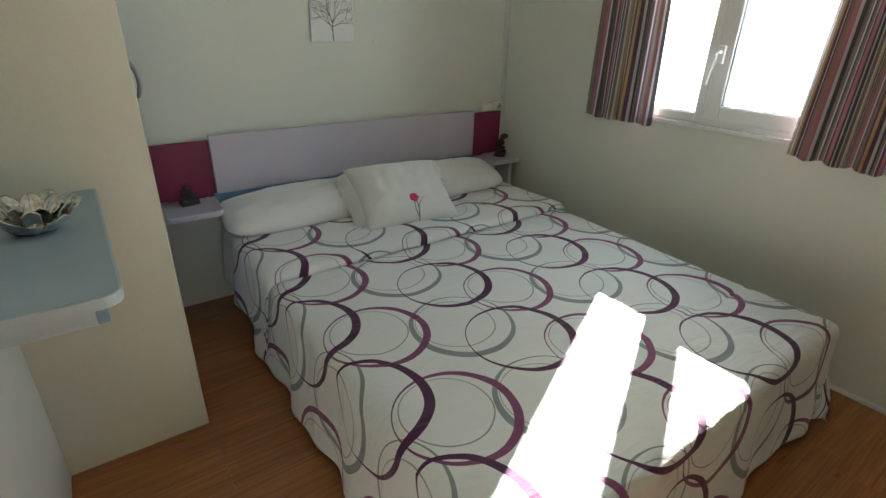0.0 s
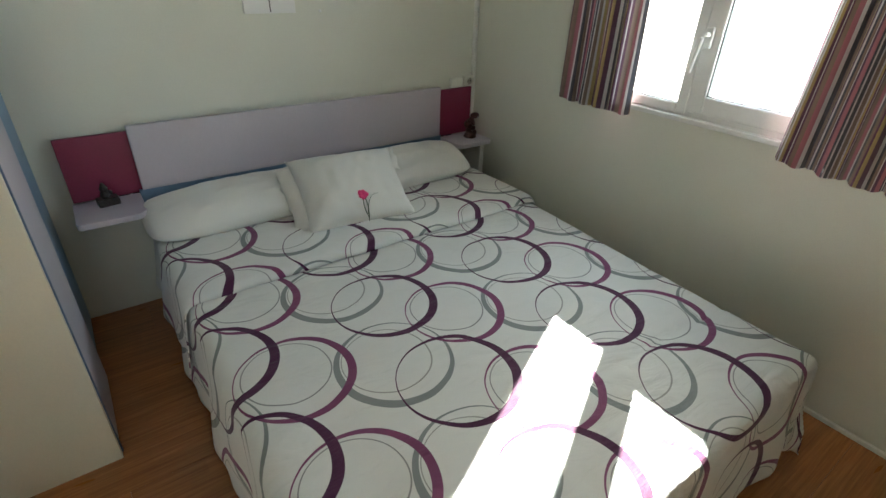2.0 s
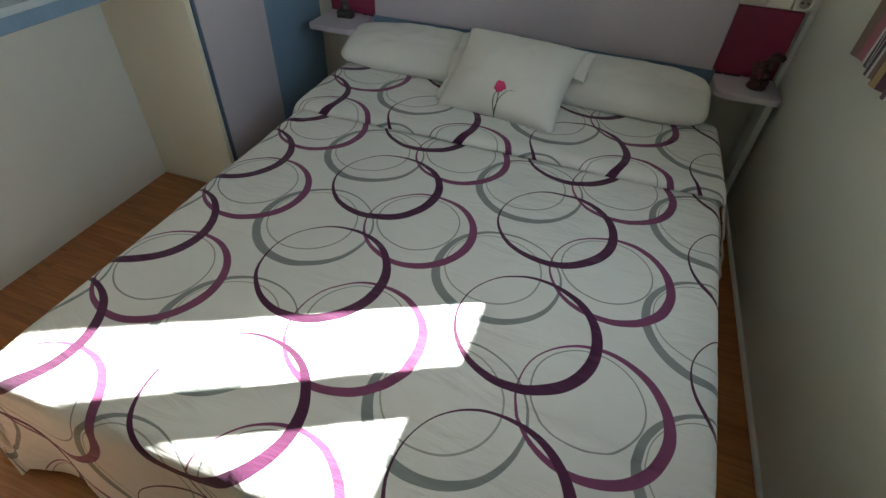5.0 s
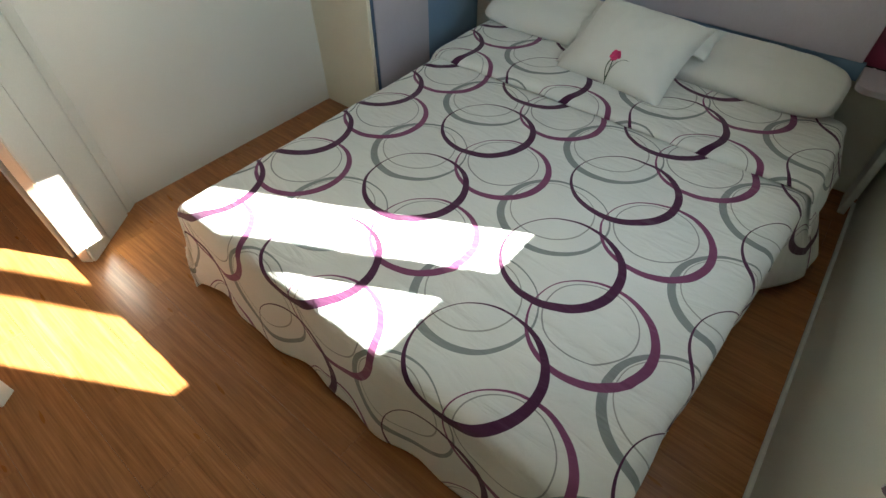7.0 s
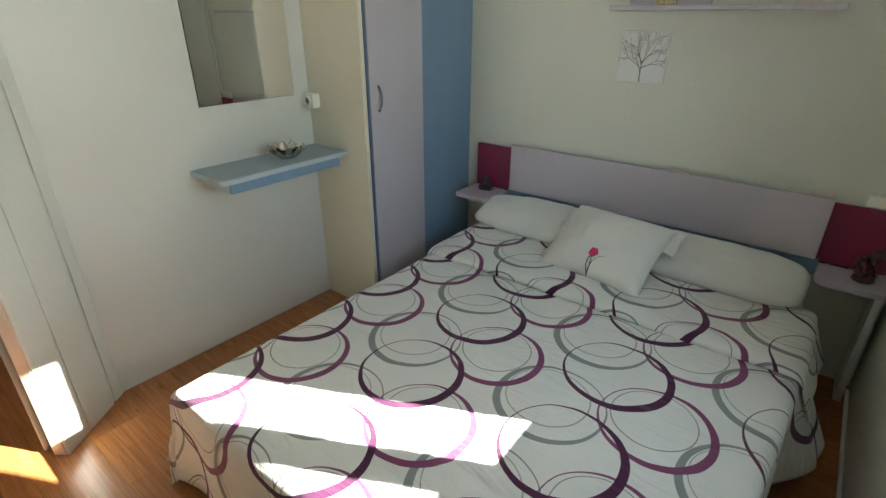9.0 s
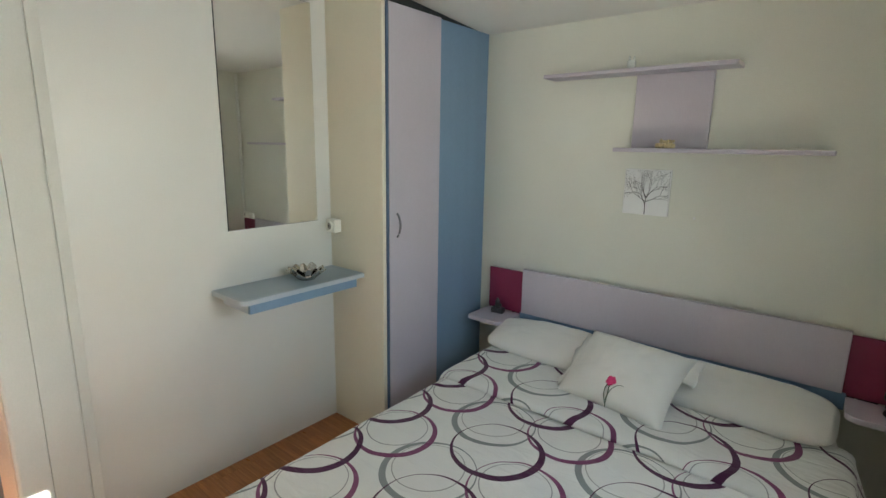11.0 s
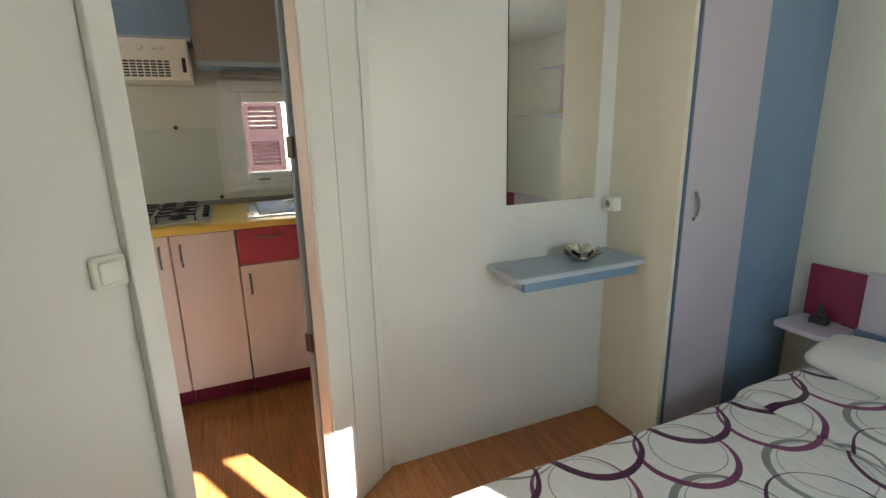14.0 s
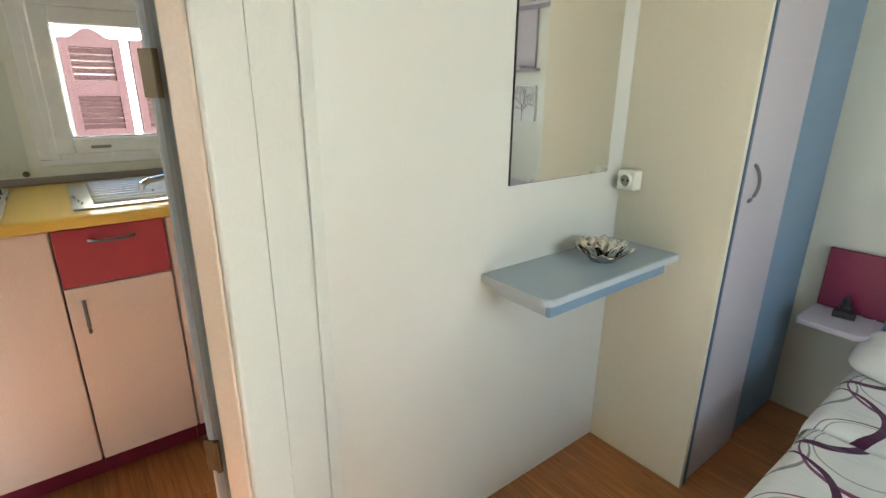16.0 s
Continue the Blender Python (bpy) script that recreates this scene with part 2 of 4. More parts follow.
    crease.inputs["Scale"].default_value, crease.inputs["Rotation"].default_value = (5, 15, 1), (0, 0, 0.5)
    nt.links.new(uv.outputs[0], crease.inputs[0])
    cn = nt.nodes.new("ShaderNodeTexNoise")
    cn.inputs["Scale"].default_value, cn.inputs["Detail"].default_value, cn.inputs["Distortion"].default_value = 1.0, 4, 0.8
    nt.links.new(crease.outputs[0], cn.inputs["Vector"])
    cb = nt.nodes.new("ShaderNodeBump")
    cb.inputs["Strength"].default_value, cb.inputs["Distance"].default_value = 0.7, 0.022
    nt.links.new(cn.outputs[0], cb.inputs["Height"])
    nt.links.new(cb.outputs[0], p.inputs["Normal"].links[0].from_node.inputs["Normal"])
    return m


RINGS = ring_cloth()


def stripe_cloth():
    """Curtain of vertical stripes in plum, grey, mustard, rose and white."""
    m = mat("striped_curtain_cloth", (0.3, 0.2, 0.2), 0.85, 0.04, 6.0, 500.0, 0.2, sheen=0.2)
    nt = m.node_tree
    p = nt.nodes["Principled BSDF"]
    uv = nt.nodes.new("ShaderNodeUVMap")
    uv.uv_map = "cloth"
    sep = nt.nodes.new("ShaderNodeSeparateXYZ")
    nt.links.new(uv.outputs[0], sep.inputs[0])
    fr = nt.nodes.new("ShaderNodeMath")
    fr.operation = "FRACT"
    sc = nt.nodes.new("ShaderNodeMath")
    sc.operation = "MULTIPLY"
    sc.inputs[1].default_value = 1 / 0.215
    nt.links.new(sep.outputs[0], sc.inputs[0])
    nt.links.new(sc.outputs[0], fr.inputs[0])
    ramp = nt.nodes.new("ShaderNodeValToRGB")
    ramp.color_ramp.interpolation = "CONSTANT"
    plum, char, rose, must, pale, brown = (0.13, 0.055, 0.10), (0.075, 0.07, 0.09), (0.40, 0.15, 0.19), (0.46, 0.34, 0.16), (0.66, 0.63, 0.64), (0.24, 0.17, 0.14)
    seq = [(0, plum), (0.05, must), (0.09, plum), (0.12, brown), (0.18, char), (0.25, pale), (0.29, rose), (0.36, brown), (0.44, plum), (0.47, pale), (0.485, plum),
           (0.53, must), (0.57, pale), (0.59, brown), (0.63, pale), (0.645, char), (0.68, pale), (0.70, char), (0.73, rose), (0.79, plum), (0.84, pale), (0.86, brown), (0.92, char), (0.96, pale)]
    el = ramp.color_ramp.elements
    el[0].position, el[0].color = 0.0, (*plum, 1)
    el[1].position, el[1].color = seq[-1][0], (*seq[-1][1], 1)
    for pos, c in seq[1:-1]:
        el.new(pos).color = (*c, 1)
    nt.links.new(fr.outputs[0], ramp.inputs[0])
    nt.links.new(ramp.outputs[0], p.inputs["Base Color"])
    tr = nt.nodes.new("ShaderNodeBsdfTranslucent")
    nt.links.new(ramp.outputs[0], tr.inputs[0])
    mix = nt.nodes.new("ShaderNodeMixShader")
    mix.inputs[0].default_value = 0.04
    nt.links.new(p.outputs[0], mix.inputs[1])
    nt.links.new(tr.outputs[0], mix.inputs[2])
    nt.links.new(mix.outputs[0], nt.nodes["Material Output"].inputs[0])
    return m


STRIPES = stripe_cloth()


# ---- mesh helpers ----
def part(name, bm, material, parent=None, label="", smooth=False):
    me = bpy.data.meshes.new(name)
    bm.normal_update()
    bm.to_mesh(me)
    bm.free()
    me.materials.append(material)
    if smooth:
        for poly in me.polygons:
            poly.use_smooth = True
    ob = new(name, me)
    if parent:
        ob.parent = parent
    if label:
        ob["label"] = label
    return ob


def thing(name, label, category, group="", kind="", at=None):
    ob = new(name)
    ob.empty_display_size = 0.05
    if at is not None:
        ob.matrix_world = at
    return tagged(ob, label, category, group, kind)


def box(lo, hi, bevel=0.0, seg=2, into=None):
    bm = into or bmesh.new()
    c = [(a + b) / 2 for a, b in zip(lo, hi)]
    d = [abs(b - a) for a, b in zip(lo, hi)]
    r = bmesh.ops.create_cube(bm, size=1, matrix=Matrix.Translation(c) @ Matrix.Diagonal((*d, 1)))
    if bevel:
        edges = list({e for v in r["verts"] for e in v.link_edges})
        bmesh.ops.bevel(bm, geom=edges, offset=bevel, segments=seg, profile=0.5, affect="EDGES")
    return bm


def rod(points, radius, sides=8, into=None, taper=None):
    """A round bar along a line of points."""
    bm = into or bmesh.new()
    pts = [Vector(q) for q in points]
    rings = []
    for i, q in enumerate(pts):
        d = (pts[min(i + 1, len(pts) - 1)] - pts[max(i - 1, 0)]).normalized()
        a = d.cross(Vector((0.31, 0.17, 0.94)) if abs(d.z) < 0.9 else Vector((1, 0, 0))).normalized()
        b = d.cross(a)
        r = radius if taper is None else radius + (taper - radius) * i / (len(pts) - 1)
        rings.append([bm.verts.new(q + r * (a * math.cos(2 * math.pi * k / sides) + b * math.sin(2 * math.pi * k / sides))) for k in range(sides)])
    for r0, r1 in zip(rings, rings[1:]):
        for k in range(sides):
            bm.faces.new((r0[k], r0[(k + 1) % sides], r1[(k + 1) % sides], r1[k]))
    bm.faces.new(rings[0][::-1])
    bm.faces.new(rings[-1])
    return bm


def lathe(profile, centre, sides=20, into=None):
    bm = into or bmesh.new()
    c = Vector(centre)
    rings = [[bm.verts.new(c + Vector((r * math.cos(2 * math.pi * k / sides), r * math.sin(2 * math.pi * k / sides), z))) for k in range(sides)] for r, z in profile]
    for r0, r1 in zip(rings, rings[1:]):
        for k in range(sides):
            bm.faces.new((r0[k], r0[(k + 1) % sides], r1[(k + 1) % sides], r1[k]))
    bm.faces.new(rings[0][::-1])
    bm.faces.new(rings[-1])
    return bm


def prism(outline, z0, z1, bevel=0.0):
    """A plate with the given outline in plan."""
    bm = bmesh.new()
    f = bm.faces.new([bm.verts.new((x, y, z0)) for x, y in outline])
    up = bmesh.ops.extrude_face_region(bm, geom=[f])
    bmesh.ops.translate(bm, vec=(0, 0, z1 - z0), verts=[v for v in up["geom"] if isinstance(v, bmesh.types.BMVert)])
    bmesh.ops.recalc_face_normals(bm, faces=bm.faces)
    if bevel:
        bmesh.ops.bevel(bm, geom=list(bm.edges), offset=bevel, segments=2, profile=0.5, affect="EDGES")
    return bm


def blob(centre, radius, scale=(1, 1, 1), into=None, sub=2):
    bm = into or bmesh.new()
    bmesh.ops.create_icosphere(bm, subdivisions=sub, radius=radius, matrix=Matrix.Translation(centre) @ Matrix.Diagonal((*scale, 1)))
    return bm


def structure(name, bm, material, label, category):
    return tagged(part(name, bm, material), label, category, kind="structure")


# ---- the plan ----
XW, YH, YR = 2.397, 3.622, 0.46       # window wall, headboard wall, wall behind the camera
TOP = 2.155
D = Vector((0.605, -0.796, 0))        # along the slanted door wall
N = Vector((0.796, 0.605, 0))         # from it into the bedroom
A = Vector((0.0, 1.655, 0))           # where it leaves the mirror wall
S0, S1 = 0.310, 0.868                 # doorway along the slanted wall
DOORTOP = 1.99


def slant(s, out, z):
    return A + D * s + N * out + Vector((0, 0, z))


def slant_box(s0, s1, o0, o1, z0, z1, bevel=0.0):
    bm = box((s0, o0, z0), (s1, o1, z1), bevel)
    # local axes: x along the wall, y into the bedroom
    m = Matrix(((D.x, N.x, 0, A.x), (D.y, N.y, 0, A.y), (0, 0, 1, 0), (0, 0, 0, 1)))
    bmesh.ops.transform(bm, matrix=m, verts=bm.verts)
    bmesh.ops.recalc_face_normals(bm, faces=bm.faces)
    return bm


structure("ground", box((-400, -400, -0.75), (400, 400, -0.62)), GROUND, "pale gravel ground outside the holiday home", "ground")
floor = structure("floor", box((-1.6, -2.06, -0.06), (2.47, 3.70, -0.004)), DARKGAP, "warm brown wood-look laminate floor", "floor")

# ceiling: flat, falling gently towards the headboard wall
bm = bmesh.new()
prof = [(-2.06, TOP), (2.70, TOP), (3.70, 2.078)]
low = [[bm.verts.new((x, y, z)) for y, z in prof] for x in (-1.6, 2.47)]
high = [[bm.verts.new((x, y, 2.30)) for y, z in prof] for x in (-1.6, 2.47)]
for i in range(2):
    bm.faces.new((low[0][i], low[0][i + 1], low[1][i + 1], low[1][i]))
    bm.faces.new((high[0][i], high[1][i], high[1][i + 1], high[0][i + 1]))
    for k in range(2):
        bm.faces.new((low[k][i], high[k][i], high[k][i + 1], low[k][i + 1]))
bm.faces.new((low[0][0], low[1][0], high[1][0], high[0][0]))
bm.faces.new((low[0][2], high[0][2], high[1][2], low[1][2]))
bmesh.ops.recalc_face_normals(bm, faces=bm.faces)
structure("ceiling", bm, CEIL, "white smooth panel ceiling", "ceiling")


def wall_with_holes(axis, lo, hi, span, z0, z1, holes):
    """A wall between lo and hi across its thickness; holes as (from, to, bottom, top) along the span."""
    bm = bmesh.new()
    cuts = sorted({span[0], span[1], *[h[0] for h in holes], *[h[1] for h in holes]})
    for a, b in zip(cuts, cuts[1:]):
        zs = [(z0, z1)]
        for h in holes:
            if h[0] <= a and b <= h[1]:
                zs = [(z0, h[2]), (h[3], z1)]
        for c, d in zs:
            if d - c > 1e-4:
                if axis == "x":
                    box((lo, a, c), (hi, b, d), into=bm)
                else:
                    box((a, lo, c), (b, hi, d), into=bm)
    return bm


WIN = (1.84, 2.80, 0.885, 1.93)
structure("wall_window", wall_with_holes("x", XW, XW + 0.07, (-2.06, 3.70), 0, 2.2, [WIN]), WALL, "pale cream vinyl wall around the bedroom window", "wall")
structure("wall_headboard", box((-1.6, YH, 0), (XW, 3.70, 2.2)), WALL, "pale cream vinyl wall behind the bed", "wall")
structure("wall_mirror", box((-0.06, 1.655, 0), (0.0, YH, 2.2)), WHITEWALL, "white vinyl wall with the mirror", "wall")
structure("wall_rear", box((0.93, YR - 0.06, 0), (XW, YR, 2.2)), WALL, "pale cream wall opposite the bed", "wall")
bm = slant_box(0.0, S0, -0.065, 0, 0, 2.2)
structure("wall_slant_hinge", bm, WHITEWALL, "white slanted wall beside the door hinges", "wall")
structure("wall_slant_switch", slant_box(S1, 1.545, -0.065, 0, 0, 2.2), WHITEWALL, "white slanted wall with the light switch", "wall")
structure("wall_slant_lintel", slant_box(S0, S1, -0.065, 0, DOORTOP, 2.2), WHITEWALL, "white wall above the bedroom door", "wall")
structure("wall_partition", box((0.0, 2.77, 0), (0.385, 2.792, 2.2), 0.002), CREAM, "cream panel at the wardrobe side", "wall")
KWIN = (1.20, 2.10, 1.07, 1.675)
structure("wall_kitchen", wall_with_holes("x", -1.6, -1.53, (-2.06, YH), 0, 2.2, [KWIN]), WALL, "pale cream kitchen wall with a window", "wall")
# unseen end wall; its opening is made up to let light into the kitchen
structure("wall_unseen_end", wall_with_holes("y", -2.06, -2.0, (-1.53, XW), 0, 2.2, [(-0.8, 0.2, 0.95, 1.85)]), WALL, "plain pale unseen wall with an invented opening for fill light", "wall")

# ---- trims ----
structure("trim_corner", box((XW - 0.022, YH - 0.022, 0), (XW - 0.001, YH - 0.001, 2.07), 0.004), TRIM, "white corner strip beside the bed", "trim")
structure("trim_slant_joint", slant_box(0.004, 0.054, 0.001, 0.007, 0, 2.15, 0.002), TRIM, "white moulding where the door wall begins", "trim")
structure("trim_slant_panel", slant_box(0.069, 0.2125, 0.001, 0.009, 0, 2.15, 0.001), TRIM, "white flat cladding panel beside the door casing", "trim")
structure("trim_door_casing", slant_box(0.2175, 0.331, 0.001, 0.012, 0, DOORTOP + 0.06, 0.004), TRIM, "white door casing beside the hinges", "trim")
structure("trim_door_casing_lock", slant_box(S1 - 0.004, S1 + 0.052, 0.001, 0.032, 0, DOORTOP + 0.06, 0.004), TRIM, "white door casing beside the light switch", "trim")
structure("trim_door_head", slant_box(0.332, S1 - 0.004, 0.001, 0.014, DOORTOP - 0.004, DOORTOP + 0.06, 0.003), TRIM, "white casing over the bedroom door", "trim")
# hinge-side jamb, its warm bounce light painted in as peach
structure("trim_jamb_hinge", slant_box(S0 + 0.0005, 0.334, -0.044, 0.0005, 0, DOORTOP, 0.003), JAMB, "door jamb with warm bounced light put into its colour", "trim")
structure("trim_jamb_lock", slant_box(S1 - 0.012, S1, -0.066, 0.0005, 0, DOORTOP, 0.002), TRIM, "white door jamb on the lock side", "trim")
structure("baseboard", box((XW - 0.014, YR, 0.0), (XW - 0.001, 3.55, 0.018), 0.004), TRIM, "narrow white floor strip along the window wall", "baseboard")
structure("trim_ceiling", box((0.001, 1.70, 2.135), (0.016, 2.77, 2.154), 0.004), TRIM, "white ceiling bead over the mirror", "trim")


# ---- bedroom window ----
def window(name, label, x0, x1, y0, y1, z0, z1, mullions, sash, inner):
    """A framed window in a wall across x; inner is +1 or -1, the way into the room."""
    w = thing(name, label, "window", kind="structure", at=pose((x0 + x1) / 2, (y0 + y1) / 2, z0))
    back = w.matrix_world.inverted()

    def put(n, b, m, up=None, label=""):
        bmesh.ops.transform(b, matrix=back, verts=b.verts)
        return part(n, b, m, up or w, label)

    f = 0.035
    bm = bmesh.new()
    for lo, hi in (((x0, y0, z0), (x1, y0 + f, z1)), ((x0, y1 - f, z0), (x1, y1, z1)), ((x0, y0 + f, z0), (x1, y1 - f, z0 + f)), ((x0, y0 + f, z1 - f), (x1, y1 - f, z1))):
        box(lo, hi, 0.004, 2, bm)
    put("window_frame", bm, PVC)
    xs = (x0 + 0.008, x1 + 0.006) if inner > 0 else (x0 - 0.006, x1 - 0.008)
    for a, b, zb, s in sash:
        bm = bmesh.new()
        zt = z1 - f
        for lo, hi in (((xs[0], a, zb), (xs[1], a + s, zt)), ((xs[0], b - s, zb), (xs[1], b, zt)), ((xs[0], a + s, zb), (xs[1], b - s, zb + s)), ((xs[0], a + s, zt - s), (xs[1], b - s, zt))):
            box(lo, hi, 0.006, 2, bm)
        leaf = put("sash", bm, PVC)
        bm = bmesh.new()
        g = 0.004
        for lo, hi in (((xs[0] + 0.01, a + s, zb + s), (xs[1] - 0.01, a + s + g, zt - s)), ((xs[0] + 0.01, b - s - g, zb + s), (xs[1] - 0.01, b - s, zt - s)), ((xs[0] + 0.01, a + s + g, zb + s), (xs[1] - 0.01, b - s - g, zb + s + g))):
            box(lo, hi, 0, 1, bm)
        put("gasket", bm, GREYMARK, leaf, "dark rubber gasket")
        xm = (x0 + x1) / 2
        pane = put("pane", box((xm - 0.002, a + s + 0.002, zb + s + 0.002), (xm + 0.002, b - s - 0.002, zt - s - 0.002)), GLASS, leaf)
        pane.visible_shadow = False
    return w, put


win, put = window("window_1", "white plastic double casement window with a lever handle", XW + 0.012, XW + 0.062, WIN[0], WIN[1], WIN[2], WIN[3], [],
                  [(WIN[0] + 0.025, 2.375, 0.908, 0.062), (2.375, WIN[1] - 0.025, 0.892, 0.039)], -1)
put("window_sill", box((XW - 0.018, WIN[0] - 0.03, WIN[2] - 0.014), (XW + 0.010, WIN[1] + 0.03, WIN[2] + 0.004), 0.003), PVC, None, "white sill strip")
hy = 2.352
bm = box((XW - 0.012, hy - 0.014, 1.13), (XW + 0.004, hy + 0.014, 1.20), 0.005)
rod([(XW - 0.01, hy, 1.175), (XW - 0.034, hy, 1.178), (XW - 0.042, hy + 0.004, 1.165), (XW - 0.040, hy + 0.016, 1.10), (XW - 0.036, hy + 0.024, 1.05)], 0.008, 10, bm)
put("handle", bm, PVC, None, "white lever handle turned down")

kw, put = window("window_2", "white plastic kitchen window with a single sash", -1.575, -1.515, KWIN[0], KWIN[1], KWIN[2], KWIN[3], [], [(KWIN[0] + 0.025, KWIN[1] - 0.025, KWIN[2] + 0.022, 0.062)], 1)
put("window_sill", box((-1.529, KWIN[0] - 0.035, KWIN[2] - 0.02), (-1.512, KWIN[1] + 0.035, KWIN[2] + 0.004), 0.004), PVC, None, "white sill strip")
bm = bmesh.new()
for lo, hi in (((-1.529, KWIN[0] - 0.035, KWIN[2] + 0.005), (-1.516, KWIN[0] + 0.004, KWIN[3] + 0.03)), ((-1.529, KWIN[0] + 0.004, KWIN[3] - 0.003), (-1.516, KWIN[1] + 0.035, KWIN[3] + 0.03))):
    box(lo, hi, 0.003, 2, bm)
put("casing", bm, PVC, None)
put("latch", box((-1.511, 1.34, 1.112), (-1.503, 1.41, 1.124), 0.003), GREYMARK, None, "small grey sash latch")


# ---- curtains ----
def curtain(y0, y1, z0, z1, x, folds, seed, label, lean=0.0, sag=0.0, tight=0.1):
    rnd = random.Random(seed)
    nu, nv = 110, 26
    ph = [rnd.uniform(0, 6.28) for _ in range(4)]
    bm = bmesh.new()
    lay = bm.loops.layers.uv.new("cloth")
    grid = []
    for j in range(nv + 1):
        v = j / nv
        row = []
        for i in range(nu + 1):
            u = i / nu
            amp = 0.012 + 0.018 * (1 - v)
            w = amp * (math.sin(2 * math.pi * folds * u + ph[0] + 0.5 * math.sin(3 * v + ph[1])) + 0.35 * math.sin(2 * math.pi * folds * 2.3 * u + ph[2]))
            spread = 1 - tight * v
            yy = (y0 + y1) / 2 + (u - 0.5) * (y1 - y0) * spread + lean * (1 - v)
            hem = (1 - v) ** 6 * 0.010 * math.sin(2 * math.pi * folds * u + ph[3]) - sag * (1 - u) * (1 - v)
            row.append(bm.verts.new((x + w, yy, z0 + (z1 - z0) * v + hem)))
        grid.append(row)
    wide = (y1 - y0) * 1.55
    for j in range(nv):
        for i in range(nu):
            f = bm.faces.new((grid[j][i], grid[j][i + 1], grid[j + 1][i + 1], grid[j + 1][i]))
            for lp, (a, b) in zip(f.loops, ((i, j), (i + 1, j), (i + 1, j + 1), (i, j + 1))):
                lp[lay].uv = (a / nu * wide + seed * 0.37, b / nv * (z1 - z0))
    c = thing("curtain", label, "curtain", "curtains at the bedroom window", at=pose(x, (y0 + y1) / 2, z1))
    bmesh.ops.transform(bm, matrix=c.matrix_world.inverted(), verts=bm.verts)
    ob = part("drape", bm, STRIPES, c, smooth=True)
    sol = ob.modifiers.new("thickness", "SOLIDIFY")
    sol.thickness = 0.0015
    for i in range(9):
        yy = (i / 8 - 0.5) * (y1 - y0) * 0.86
        part("ring", rod([(0.016 * math.cos(k * 0.785), yy, 0.016 + 0.016 * math.sin(k * 0.785)) for k in range(9)], 0.002, 5), PVC, c)


curtain(2.585, 2.935, 0.857, 2.03, 2.338, 4.0, 3, "striped plum and grey curtain pushed towards the bed", lean=0.0)
curtain(1.565, 2.010, 0.845, 2.03, 2.332, 4.6, 5, "striped plum and mustard curtain drawn aside", lean=0.0, sag=0.02, tight=0.2)
rail = thing("curtain_rail", "thin white curtain rail above the bedroom window", "curtain rail", at=pose(2.338, 2.2, 2.046))
part("rail", rod([(0, -0.78, 0), (0, 0.86, 0)], 0.008, 10), PVC, rail)
for yy in (-0.70, 0.78):
    part("bracket", rod([(0, yy, 0), (0.058, yy, 0)], 0.006, 8), PVC, rail)

# ---- bed ----
BX0, BX1, BY0, BZ = 0.665, 2.132, 1.62, 0.40
bed = thing("bed", "double bed with a white mattress on a low base", "bed", at=pose(1.39, 2.6, 0))
back = bed.matrix_world.inverted()
for n, lo, hi, m, bv in (("base", (0.74, 1.72, 0.05), (2.04, 3.56, 0.20), LILAC, 0.01), ("mattress", (0.695, 1.66, 0.202), (2.085, 3.555, 0.388), MATT, 0.04)):
    bm = box(lo, hi, bv, 3)
    bmesh.ops.transform(bm, matrix=back, verts=bm.verts)
    part(n, bm, m, bed, smooth=False)
for x in (0.80, 1.98):
    for y in (1.80, 3.45):
        bm = lathe([(0.025, 0.0), (0.025, 0.052)], (x, y, 0), 12)
        bmesh.ops.transform(bm, matrix=back, verts=bm.verts)
        part("leg", bm, PEWTER, bed)


def edge_map(s, r, flare):
    """Distance past an edge of the bed -> how far out and how far down."""
    if s <= 0:
        return s, 0.0
    q = math.pi * r / 2
    if s < q:
        return r * math.sin(s / r), r * (1 - math.cos(s / r))
    return r + flare * (s - q), r + (s - q) * math.sqrt(1 - flare * flare)


